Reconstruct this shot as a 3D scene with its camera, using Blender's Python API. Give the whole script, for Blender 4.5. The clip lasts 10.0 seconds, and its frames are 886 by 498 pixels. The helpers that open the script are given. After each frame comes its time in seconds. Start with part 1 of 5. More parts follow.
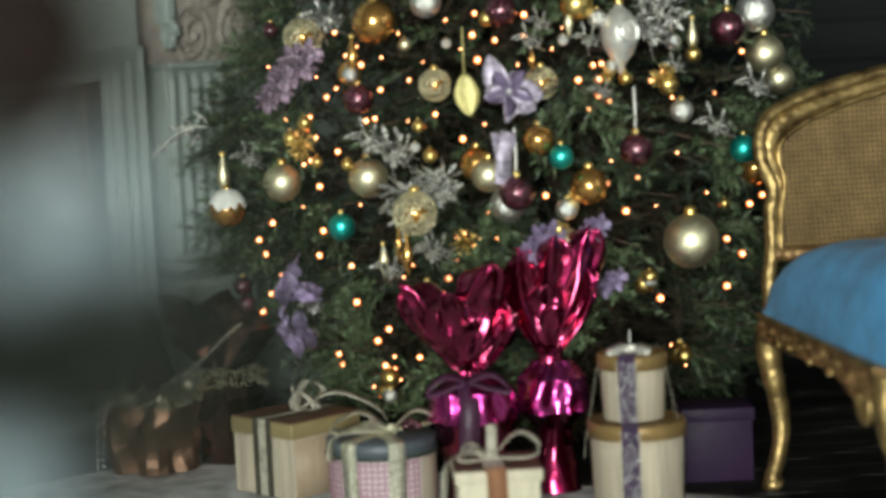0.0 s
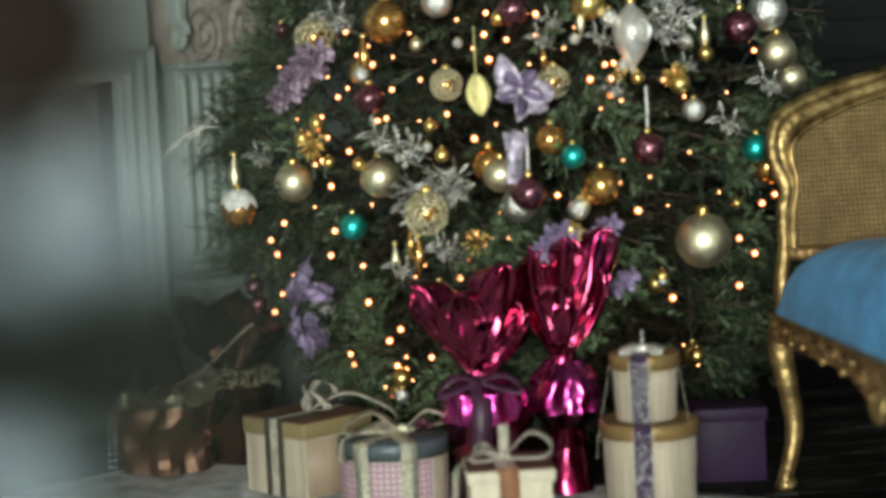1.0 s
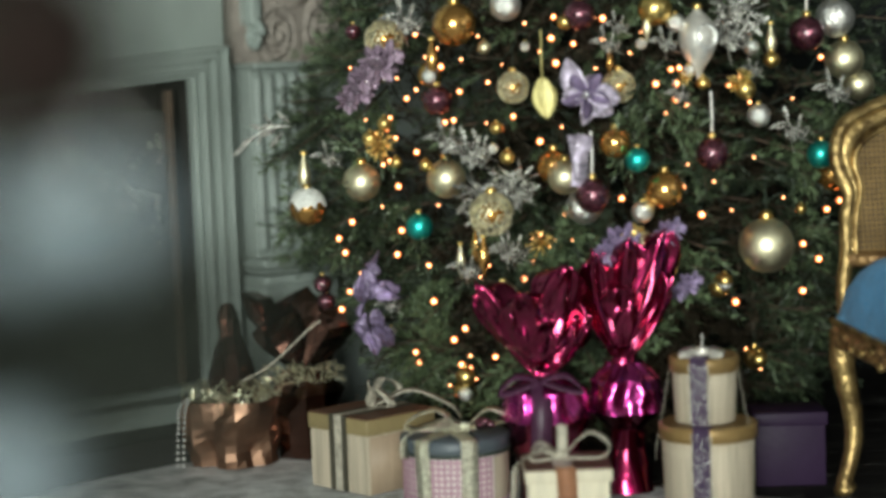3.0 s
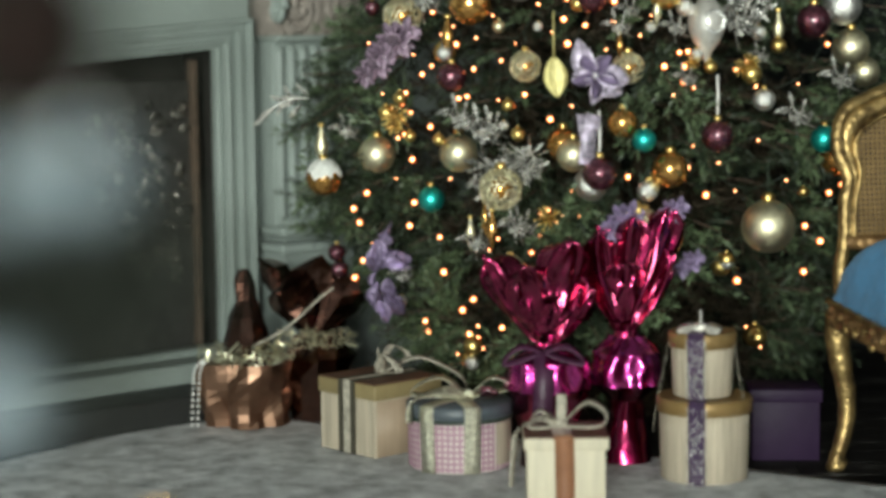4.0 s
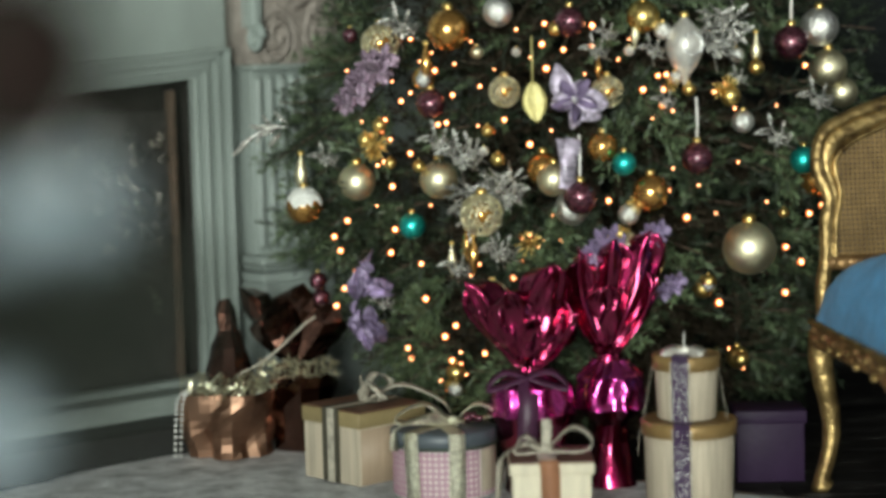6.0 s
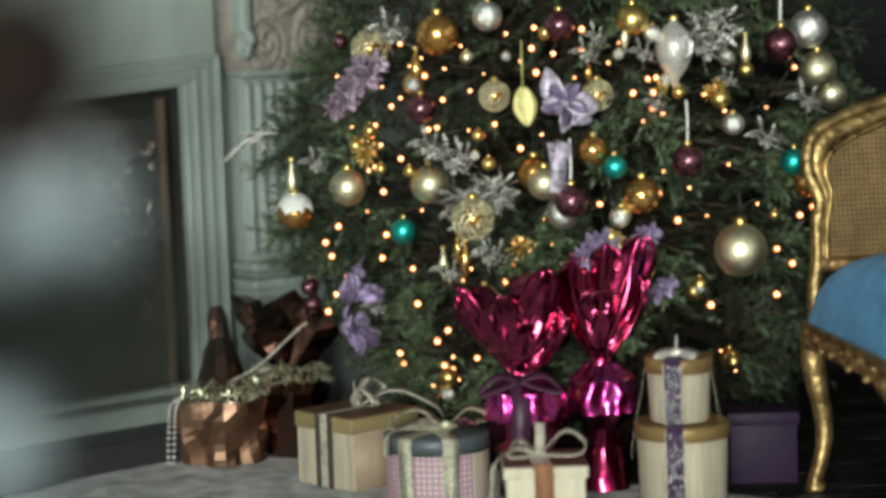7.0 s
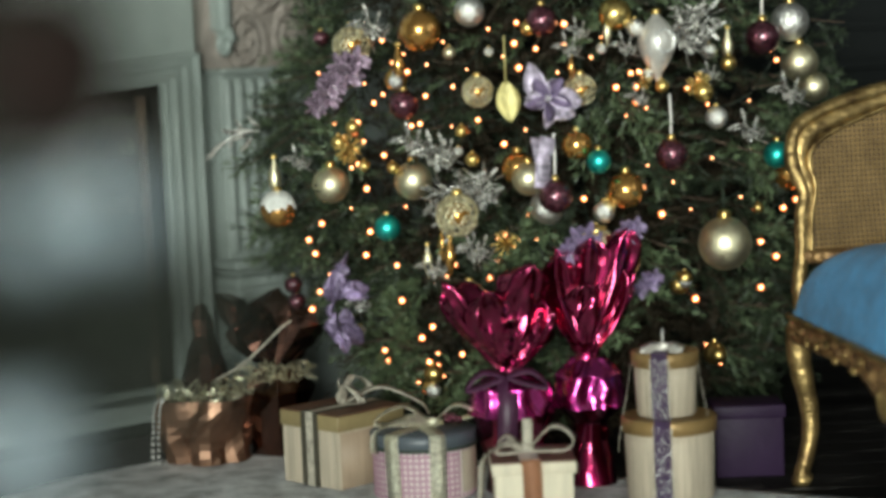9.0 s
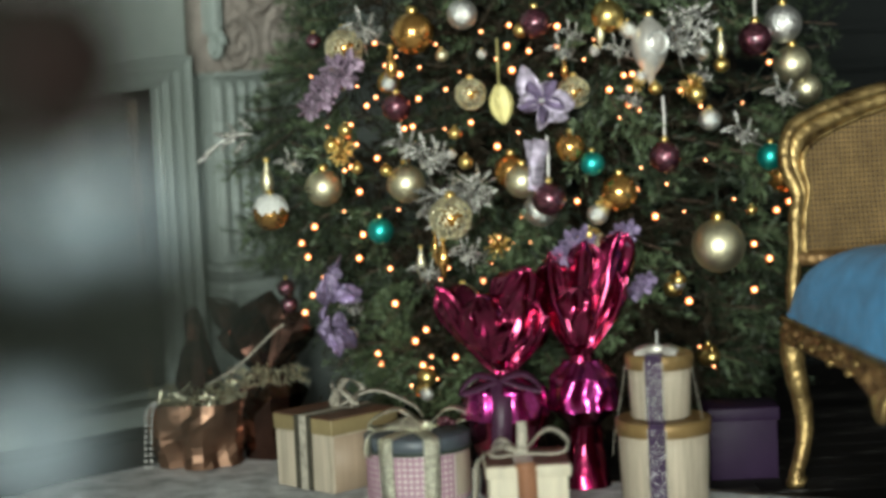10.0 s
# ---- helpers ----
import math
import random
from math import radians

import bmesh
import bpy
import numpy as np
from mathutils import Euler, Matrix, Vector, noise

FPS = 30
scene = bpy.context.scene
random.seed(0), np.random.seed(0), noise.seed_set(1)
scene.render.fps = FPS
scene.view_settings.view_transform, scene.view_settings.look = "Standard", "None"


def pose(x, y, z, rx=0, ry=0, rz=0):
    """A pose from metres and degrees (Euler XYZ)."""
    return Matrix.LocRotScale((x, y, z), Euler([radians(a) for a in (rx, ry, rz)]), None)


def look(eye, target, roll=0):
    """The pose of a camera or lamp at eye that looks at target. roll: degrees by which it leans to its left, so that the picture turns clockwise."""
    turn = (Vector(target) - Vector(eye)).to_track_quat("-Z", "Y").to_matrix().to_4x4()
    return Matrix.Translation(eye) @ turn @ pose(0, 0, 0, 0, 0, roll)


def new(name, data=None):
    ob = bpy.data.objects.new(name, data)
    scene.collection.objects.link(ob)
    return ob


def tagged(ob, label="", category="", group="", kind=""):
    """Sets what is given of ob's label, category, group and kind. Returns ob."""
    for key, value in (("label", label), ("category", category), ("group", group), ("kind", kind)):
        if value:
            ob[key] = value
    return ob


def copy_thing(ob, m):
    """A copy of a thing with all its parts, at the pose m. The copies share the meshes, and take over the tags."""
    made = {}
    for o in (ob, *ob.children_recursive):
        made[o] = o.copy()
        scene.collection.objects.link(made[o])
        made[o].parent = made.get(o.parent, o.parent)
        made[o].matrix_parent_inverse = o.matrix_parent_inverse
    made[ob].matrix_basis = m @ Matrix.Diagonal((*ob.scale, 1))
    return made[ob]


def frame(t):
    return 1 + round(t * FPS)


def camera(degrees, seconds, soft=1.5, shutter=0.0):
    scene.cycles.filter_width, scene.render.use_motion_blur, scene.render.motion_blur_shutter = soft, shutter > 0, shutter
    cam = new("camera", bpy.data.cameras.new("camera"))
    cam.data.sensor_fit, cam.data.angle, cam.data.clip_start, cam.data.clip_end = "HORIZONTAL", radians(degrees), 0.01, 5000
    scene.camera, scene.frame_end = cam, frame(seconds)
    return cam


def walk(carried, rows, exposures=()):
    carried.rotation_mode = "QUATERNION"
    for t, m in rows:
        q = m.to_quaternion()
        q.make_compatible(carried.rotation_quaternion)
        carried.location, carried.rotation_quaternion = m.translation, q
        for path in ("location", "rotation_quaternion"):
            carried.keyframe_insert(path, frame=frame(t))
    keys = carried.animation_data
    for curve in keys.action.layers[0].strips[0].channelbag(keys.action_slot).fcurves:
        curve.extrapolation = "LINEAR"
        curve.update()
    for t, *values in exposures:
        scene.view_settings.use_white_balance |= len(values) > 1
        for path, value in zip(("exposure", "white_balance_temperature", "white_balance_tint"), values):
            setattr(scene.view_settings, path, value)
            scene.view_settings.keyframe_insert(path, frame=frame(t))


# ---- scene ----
cam = camera(24.0, 10.0, soft=3.6)
PATH = [
    (0, (-0.109, 0.279, 0.937), (0.018, 2.265, 0.737), -2.6),
    (0.5, (-0.11, 0.28, 0.937), (0.014, 2.266, 0.736), -2.7),
    (1, (-0.109, 0.286, 0.935), (0.007, 2.273, 0.736), -2.7),
    (1.5, (-0.104, 0.289, 0.935), (-0.004, 2.277, 0.74), -2.7),
    (2, (-0.097, 0.291, 0.935), (-0.017, 2.28, 0.742), -2.7),
    (2.5, (-0.089, 0.289, 0.935), (-0.031, 2.279, 0.745), -2.6),
    (2.7, (-0.084, 0.28, 0.936), (-0.036, 2.271, 0.746), -2.6),
    (3.8, (-0.02, 0.098, 0.949), (-0.021, 2.085, 0.727), -0.5),
    (4, (-0.021, 0.101, 0.948), (-0.019, 2.089, 0.728), -0.6),
    (4.5, (-0.024, 0.103, 0.946), (-0.014, 2.092, 0.734), -0.8),
    (5, (-0.028, 0.106, 0.946), (-0.011, 2.095, 0.74), -1.0),
    (5.5, (-0.03, 0.107, 0.947), (-0.009, 2.097, 0.747), -1.2),
    (7, (-0.038, 0.106, 0.946), (-0.002, 2.096, 0.756), -1.9),
    (7.5, (-0.041, 0.107, 0.948), (0.0, 2.097, 0.754), -2.1),
    (8, (-0.048, 0.108, 0.949), (-0.001, 2.098, 0.753), -2.2),
    (8.5, (-0.057, 0.112, 0.948), (-0.002, 2.102, 0.752), -2.3),
    (9, (-0.065, 0.115, 0.947), (-0.002, 2.105, 0.752), -2.4),
    (9.5, (-0.072, 0.121, 0.944), (-0.002, 2.111, 0.752), -2.4),
    (10, (-0.077, 0.123, 0.943), (-0.002, 2.112, 0.752), -2.5),
]
walk(cam, [(t, look(eye, target, roll)) for t, eye, target, roll in PATH])

# ---- focus ----
cam.data.dof.use_dof = True
cam.data.dof.focus_distance = 4.5
cam.data.dof.aperture_fstop = 1.25

# ---- light: one tall window behind the walker, dim room ----
world = bpy.data.worlds.new("world")
scene.world = world
world.use_nodes = True
wn = world.node_tree.nodes
sky = wn.new("ShaderNodeTexSky")
sky.sky_type = "NISHITA"
sky.sun_disc = False
sky.sun_elevation, sky.sun_rotation = radians(35), radians(200)
world.node_tree.links.new(sky.outputs[0], wn["Background"].inputs[0])
wn["Background"].inputs[1].default_value = 0.1


def window_light(name, at, target, sx, sy, watts, colour):
    data = bpy.data.lights.new(name, "AREA")
    data.shape, data.size, data.size_y, data.energy, data.color = "RECTANGLE", sx, sy, watts, colour
    ob = new(name, data)
    ob.matrix_world = look(at, target)
    return ob


window_light("window_daylight", (-1.3, -5.43, 1.6), (-0.3, 4.0, 0.7), 2.7, 2.5, 1070, (0.93, 1.0, 0.92))
window_light("side_window_daylight", (3.13, 2.1, 1.7), (-1.0, 3.4, 0.9), 1.3, 1.8, 5, (0.97, 1.0, 0.9))
scene.view_settings.exposure = 0.0

# ---- materials ----
MATS = {}


def mat(name, colour, rough=0.5, metal=0.0, vary=0.25, scale=8.0, bump=0.15, bump_scale=60.0, island=0.0, obj=0.0,
        emit=None, power=0.0, sheen=0.0, alpha=1.0, transmission=0.0, stretch=(1, 1, 1), stain=None, coat=0.0, spec=0.5):
    """A procedural surface: base colour, two scales of variation, fine relief."""
    m = bpy.data.materials.new(name)
    m.use_nodes = True
    nt = m.node_tree
    b = nt.nodes["Principled BSDF"]
    coord = nt.nodes.new("ShaderNodeTexCoord")
    mp = nt.nodes.new("ShaderNodeMapping")
    mp.inputs["Scale"].default_value = stretch
    nt.links.new(coord.outputs["Object"], mp.inputs["Vector"])
    n1 = nt.nodes.new("ShaderNodeTexNoise")
    n1.inputs["Scale"].default_value = scale
    n1.inputs["Detail"].default_value = 6
    n1.inputs["Roughness"].default_value = 0.65
    nt.links.new(mp.outputs[0], n1.inputs["Vector"])
    ramp = nt.nodes.new("ShaderNodeValToRGB")
    lo = [c * (1 - vary) for c in colour]
    hi = [min(1.0, c * (1 + vary)) for c in colour]
    ramp.color_ramp.elements[0].position, ramp.color_ramp.elements[1].position = 0.3, 0.72
    ramp.color_ramp.elements[0].color = (*(stain or lo), 1)
    ramp.color_ramp.elements[1].color = (*hi, 1)
    nt.links.new(n1.outputs["Fac"], ramp.inputs["Fac"])
    out = ramp.outputs["Color"]
    if island or obj:
        if island:
            g = nt.nodes.new("ShaderNodeNewGeometry")
            src = g.outputs["Random Per Island"]
        else:
            g = nt.nodes.new("ShaderNodeObjectInfo")
            src = g.outputs["Random"]
        hs = nt.nodes.new("ShaderNodeHueSaturation")
        mr = nt.nodes.new("ShaderNodeMapRange")
        k = island or obj
        mr.inputs["To Min"].default_value, mr.inputs["To Max"].default_value = 1 - k, 1 + k
        nt.links.new(src, mr.inputs["Value"])
        nt.links.new(mr.outputs[0], hs.inputs["Value"])
        nt.links.new(out, hs.inputs["Color"])
        out = hs.outputs["Color"]
    nt.links.new(out, b.inputs["Base Color"])
    b.inputs["Metallic"].default_value = metal
    b.inputs["Specular IOR Level"].default_value = spec
    rr = nt.nodes.new("ShaderNodeMapRange")
    rr.inputs["To Min"].default_value, rr.inputs["To Max"].default_value = max(0.02, rough - 0.1), min(1, rough + 0.12)
    nt.links.new(n1.outputs["Fac"], rr.inputs["Value"])
    nt.links.new(rr.outputs[0], b.inputs["Roughness"])
    if bump:
        n2 = nt.nodes.new("ShaderNodeTexNoise")
        n2.inputs["Scale"].default_value = bump_scale
        n2.inputs["Detail"].default_value = 4
        nt.links.new(mp.outputs[0], n2.inputs["Vector"])
        bp = nt.nodes.new("ShaderNodeBump")
        bp.inputs["Strength"].default_value = bump
        bp.inputs["Distance"].default_value = 0.01
        nt.links.new(n2.outputs["Fac"], bp.inputs["Height"])
        nt.links.new(bp.outputs[0], b.inputs["Normal"])
    if emit:
        b.inputs["Emission Color"].default_value = (*emit, 1)
        b.inputs["Emission Strength"].default_value = power
    if sheen:
        b.inputs["Sheen Weight"].default_value = sheen
        b.inputs["Sheen Roughness"].default_value = 0.4
    if transmission:
        b.inputs["Transmission Weight"].default_value = transmission
    if coat:
        b.inputs["Coat Weight"].default_value = coat
        b.inputs["Coat Roughness"].default_value = 0.1
    b.inputs["Alpha"].default_value = alpha
    MATS[name] = m
    return m


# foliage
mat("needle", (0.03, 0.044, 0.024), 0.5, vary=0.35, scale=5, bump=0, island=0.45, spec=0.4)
# darker copy of the needle colour, for the shade deep in the crown
mat("shaded_needle", (0.036, 0.028, 0.018), 0.6, vary=0.35, scale=5, bump=0, island=0.4, spec=0.1)
mat("near_needle", (0.021, 0.024, 0.019), 0.6, vary=0.35, scale=5, bump=0, island=0.4, spec=0.1)
# brighter copy of the needle colour: light catching the outer fronds
mat("lit_needle", (0.1, 0.14, 0.07), 0.48, vary=0.35, scale=5, bump=0, island=0.4)
mat("bark", (0.09, 0.06, 0.04), 0.9, vary=0.4, scale=30, bump=0.5)
# ornaments
mat("champagne", (0.9, 0.8, 0.55), 0.45, 1.0, vary=0.2, scale=30, bump=0.05)
mat("gold", (0.9, 0.63, 0.22), 0.32, 1.0, vary=0.2, scale=40, bump=0.05)
mat("amber", (0.62, 0.33, 0.09), 0.2, 0.9, vary=0.35, scale=14, bump=0.02, coat=0.6)
mat("silver", (0.92, 0.9, 0.85), 0.42, 1.0, vary=0.15, scale=60, bump=0.5, bump_scale=160)
mat("pearl", (0.75, 0.72, 0.66), 0.3, 0.55, vary=0.15, scale=30, bump=0.05, coat=0.5)
mat("plum", (0.17, 0.05, 0.075), 0.2, 0.85, vary=0.8, scale=60, bump=0.45, bump_scale=110, coat=1.0)
mat("teal", (0.02, 0.55, 0.5), 0.36, 0.9, vary=0.2, scale=20, bump=0.02, coat=0.8)
mat("lilac_silk", (0.5, 0.43, 0.54), 0.36, 0.25, vary=0.6, scale=40, bump=0.7, bump_scale=70, obj=0.3, coat=0.4)
mat("rose_silk", (0.3, 0.22, 0.29), 0.26, 0.4, vary=0.8, scale=40, bump=0.7, bump_scale=70, obj=0.5, coat=0.5)
mat("violet_silk", (0.26, 0.2, 0.33), 0.3, 0.35, vary=0.7, scale=40, bump=0.7, bump_scale=70, obj=0.4, coat=0.4)
mat("frost_leaf", (0.55, 0.54, 0.5), 0.27, 0.85, vary=0.5, scale=30, bump=0.6, bump_scale=150, island=0.35)
mat("gold_leaf", (0.55, 0.48, 0.19), 0.45, 0.3, vary=0.3, scale=30, bump=0.3)
mat("snow", (0.85, 0.85, 0.8), 0.7, vary=0.1, scale=30, bump=0.8, bump_scale=120)
mat("white_ribbon", (0.75, 0.72, 0.68), 0.45, vary=0.1, bump=0.1)
mat("bulb", (0.9, 0.5, 0.2), 0.4, vary=0.05, bump=0, emit=(1.0, 0.14, 0.014), power=1.3)
mat("bulb_tip", (0.9, 0.7, 0.4), 0.4, vary=0.05, bump=0, emit=(1.0, 0.46, 0.2), power=7.0)
mat("near_bulb", (0.9, 0.7, 0.4), 0.4, vary=0.05, bump=0, emit=(1.0, 0.5, 0.14), power=13.0)
mat("wire", (0.03, 0.045, 0.03), 0.6, bump=0)
# gifts
mat("cream_paper", (0.46, 0.395, 0.3), 0.6, vary=0.28, scale=11, bump=0.15, stretch=(6, 6, 0.35))
mat("ivory_paper", (0.62, 0.56, 0.42), 0.55, vary=0.16, scale=9, bump=0.12, stretch=(6, 6, 0.35))
mat("brown_card", (0.125, 0.062, 0.036), 0.5, vary=0.2, scale=10, bump=0.1, spec=0.3)
mat("olive_card", (0.27, 0.21, 0.1), 0.5, vary=0.2, scale=12, bump=0.1)
# darker cream for the box side that faces away from the light
mat("cream_shaded", (0.35, 0.26, 0.18), 0.55, vary=0.15, scale=9, bump=0.15, stretch=(6, 6, 0.35))
mat("old_gold_lid", (0.31, 0.2, 0.08), 0.4, 0.45, vary=0.2, scale=14, bump=0.1)
mat("purple_card", (0.022, 0.01, 0.031), 0.5, vary=0.18, scale=8, bump=0.12, spec=0.15)
mat("purple_glitter", (0.045, 0.02, 0.062), 0.4, 0.2, vary=0.3, scale=60, bump=0.6, bump_scale=300)
mat("blue_lid", (0.075, 0.09, 0.105), 0.4, vary=0.2, scale=14, bump=0.1)
mat("pink_card", (0.62, 0.54, 0.52), 0.6, vary=0.1, scale=14, bump=0.1)
mat("pink_check", (0.4, 0.23, 0.29), 0.6, vary=0.1, scale=14, bump=0.1)
mat("gold_mesh", (0.85, 0.78, 0.55), 0.33, 0.8, vary=0.5, scale=120, bump=0.7, bump_scale=200)
mat("brown_ribbon", (0.27, 0.12, 0.06), 0.45, vary=0.25, scale=16, bump=0.15, sheen=0.3)
mat("dark_ribbon", (0.06, 0.055, 0.04), 0.5, vary=0.25, bump=0.15, spec=0.2)
mat("lace_ribbon", (0.45, 0.41, 0.33), 0.6, vary=0.5, scale=90, bump=0.5, bump_scale=120)
mat("magenta_foil", (0.29, 0.006, 0.068), 0.18, 1.0, vary=0.35, scale=9, bump=0.02, bump_scale=16, coat=0.9)
# lit copy of the magenta foil: the window's reflection brightens its colour
mat("magenta_foil_lit", (0.62, 0.05, 0.33), 0.24, 1.0, vary=0.25, scale=10, bump=0.03, bump_scale=24, coat=0.9)
mat("plum_ribbon", (0.06, 0.016, 0.045), 0.5, vary=0.3, bump=0.15)
mat("bronze_foil", (0.36, 0.21, 0.14), 0.4, 1.0, vary=0.3, scale=10, bump=0.06, bump_scale=25)
mat("dark_foil", (0.13, 0.06, 0.042), 0.2, 1.0, vary=0.35, scale=10, bump=0.05, bump_scale=22, coat=0.5)
mat("dark_leaf", (0.025, 0.035, 0.025), 0.45, vary=0.4, bump=0.2)
mat("tinsel", (0.8, 0.74, 0.52), 0.3, 0.85, vary=0.4, scale=60, bump=0.3, island=0.3)
mat("bead", (0.85, 0.83, 0.78), 0.3, 0.3, bump=0)
# chair
mat("gilt", (0.42, 0.295, 0.12), 0.36, 0.85, vary=0.5, scale=22, bump=0.45, bump_scale=60, stain=(0.08, 0.044, 0.018))
mat("gilt_worn", (0.3, 0.18, 0.075), 0.34, 0.65, vary=0.6, scale=34, bump=1.0, bump_scale=50, stain=(0.05, 0.022, 0.012))
mat("cane", (0.27, 0.17, 0.065), 0.36, 0.4, vary=0.35, scale=18, bump=0.2)
mat("blue_velvet", (0.05, 0.24, 0.47), 0.8, vary=0.5, scale=7, bump=0.5, bump_scale=140, sheen=0.1)
# setting
mat("wall_slate", (0.009, 0.011, 0.011), 0.75, vary=0.25, scale=3, bump=0.2, spec=0.12)
mat("wall_dim", (0.06, 0.06, 0.06), 0.8, vary=0.2, scale=2, bump=0.2)
mat("ceiling_paint", (0.25, 0.25, 0.245), 0.9, vary=0.1, scale=2, bump=0.1)
mat("mantel_paint", (0.3, 0.345, 0.32), 0.5, vary=0.16, scale=6, bump=0.25, bump_scale=30, stretch=(1, 1, 0.3))
mat("carved_stone", (0.27, 0.235, 0.205), 0.7, vary=0.3, scale=25, bump=0.6, bump_scale=60)
mat("iron", (0.1, 0.095, 0.088), 0.5, 0.6, vary=0.4, scale=20, bump=0.4)
mat("polished_iron", (0.3, 0.28, 0.24), 0.25, 0.95, vary=0.5, scale=30, bump=0.3)
mat("soot", (0.03, 0.027, 0.024), 0.85, vary=0.4, scale=8, bump=0.3, spec=0.1)
mat("rug_grey", (0.72, 0.735, 0.735), 0.95, vary=0.3, scale=16, bump=1.0, bump_scale=180, stain=(0.3, 0.308, 0.31))
mat("plank", (0.012, 0.011, 0.0105), 0.65, vary=0.6, stain=(0.003, 0.0028, 0.0028), scale=7, bump=0.5, bump_scale=30, stretch=(0.5, 8, 1), obj=0.4, spec=0.08)
mat("plank_joint", (0.008, 0.007, 0.006), 0.9, bump=0, spec=0.1)
mat("hearth_stone", (0.028, 0.029, 0.028), 0.6, vary=0.3, scale=6, bump=0.3, spec=0.25)
mat("window_white", (0.75, 0.76, 0.76), 0.5, vary=0.06, bump=0.05)
mat("glass", (0.9, 0.95, 0.95), 0.05, vary=0.0, bump=0, transmission=1.0)
# pale wear along the boards
for nd in MATS["plank"].node_tree.nodes:
    if nd.type == "VALTORGB":
        nd.color_ramp.elements[1].position = 0.6
        el = nd.color_ramp.elements.new(0.68)
        el.color = (0.24, 0.23, 0.215, 1)
# near bough
mat("ice_blue", (0.185, 0.23, 0.255), 0.5, 0.1, vary=0.1, scale=20, bump=0.05)
mat("dark_bauble", (0.012, 0.007, 0.006), 0.8, 0.0, vary=0.3, scale=20, bump=0.05, spec=0.05)


# ---- mesh tools ----
def mesh_of(bm, name="mesh", smooth=True):
    me = bpy.data.meshes.new(name)
    bm.to_mesh(me)
    bm.free()
    if smooth:
        for p in me.polygons:
            p.use_smooth = True
    return me


def part(name, bm, material, parent=None, label="", smooth=True, at=None):
    me = bm if isinstance(bm, bpy.types.Mesh) else mesh_of(bm, name, smooth)
    me.materials.clear()
    me.materials.append(MATS[material])
    ob = new(name, me)
    if at is not None:
        ob.matrix_basis = at
    if parent is not None:
        ob.parent = parent
    return tagged(ob, label)


def thing(name, label, category, at=None, group="", kind=""):
    ob = new(name)
    ob.empty_display_size = 0.05
    if at is not None:
        ob.matrix_basis = at
    return tagged(ob, label, category, group, kind)


def slab(x0, x1, y0, y1, z0, z1, bevel=0.0, seg=2, bm=None):
    own = bm or bmesh.new()
    r = bmesh.ops.create_cube(own, size=1.0, matrix=Matrix.LocRotScale(((x0 + x1) / 2, (y0 + y1) / 2, (z0 + z1) / 2), None, (abs(x1 - x0), abs(y1 - y0), abs(z1 - z0))))
    if bevel:
        edges = {e for v in r["verts"] for e in v.link_edges}
        bmesh.ops.bevel(own, geom=list(edges), offset=bevel, segments=seg, affect="EDGES", profile=0.6)
    return own


def lathe(profile, seg=32, warp=None, bm=None, caps=True):
    """Rings (radius, height) turned about z; warp(angle, radius, height) may give another point."""
    own = bm or bmesh.new()
    rings = []
    for r, z in profile:
        ring = []
        for k in range(seg):
            a = 2 * math.pi * k / seg
            p = warp(a, r, z) if warp else (r * math.cos(a), r * math.sin(a), z)
            ring.append(own.verts.new(p))
        rings.append(ring)
    for a, b in zip(rings, rings[1:]):
        for k in range(seg):
            own.faces.new((a[k], a[(k + 1) % seg], b[(k + 1) % seg], b[k]))
    if caps:
        own.faces.new(list(reversed(rings[0])))
        own.faces.new(rings[-1])
    return own


def tube(points, radius, seg=8, bm=None, taper=None, flat=1.0):
    """A round (or flattened) bar along points; taper gives a radius factor from 0 to 1 along it."""
    own = bm or bmesh.new()
    pts = [Vector(p) for p in points]
    rings = []
    side = None
    for i, p in enumerate(pts):
        d = (pts[min(i + 1, len(pts) - 1)] - pts[max(i - 1, 0)]).normalized()
        if side is None:
            side = d.cross(Vector((0, 0, 1)))
            if side.length < 0.05:
                side = d.cross(Vector((0, 1, 0)))
        side = (side - d * side.dot(d)).normalized()
        up = side.cross(d)
        r = radius * (taper(i / (len(pts) - 1)) if taper else 1.0)
        rings.append([own.verts.new(p + side * (r * math.cos(2 * math.pi * k / seg)) + up * (r * flat * math.sin(2 * math.pi * k / seg))) for k in range(seg)])
    for a, b in zip(rings, rings[1:]):
        for k in range(seg):
            own.faces.new((a[k], a[(k + 1) % seg], b[(k + 1) % seg], b[k]))
    own.faces.new(list(reversed(rings[0])))
    own.faces.new(rings[-1])
    return own


def curve_points(ctrl, n=24):
    """A smooth line through control points."""
    c = [Vector(p) for p in ctrl]
    c = [2 * c[0] - c[1]] + c + [2 * c[-1] - c[-2]]
    out = []
    m = len(c) - 3
    for i in range(n + 1):
        f = min(i / n * m, m - 1e-6)
        k = int(f)
        u = f - k
        p0, p1, p2, p3 = c[k:k + 4]
        out.append(0.5 * ((2 * p1) + (p2 - p0) * u + (2 * p0 - 5 * p1 + 4 * p2 - p3) * u * u + (3 * p1 - p0 - 3 * p2 + p3) * u ** 3))
    return out


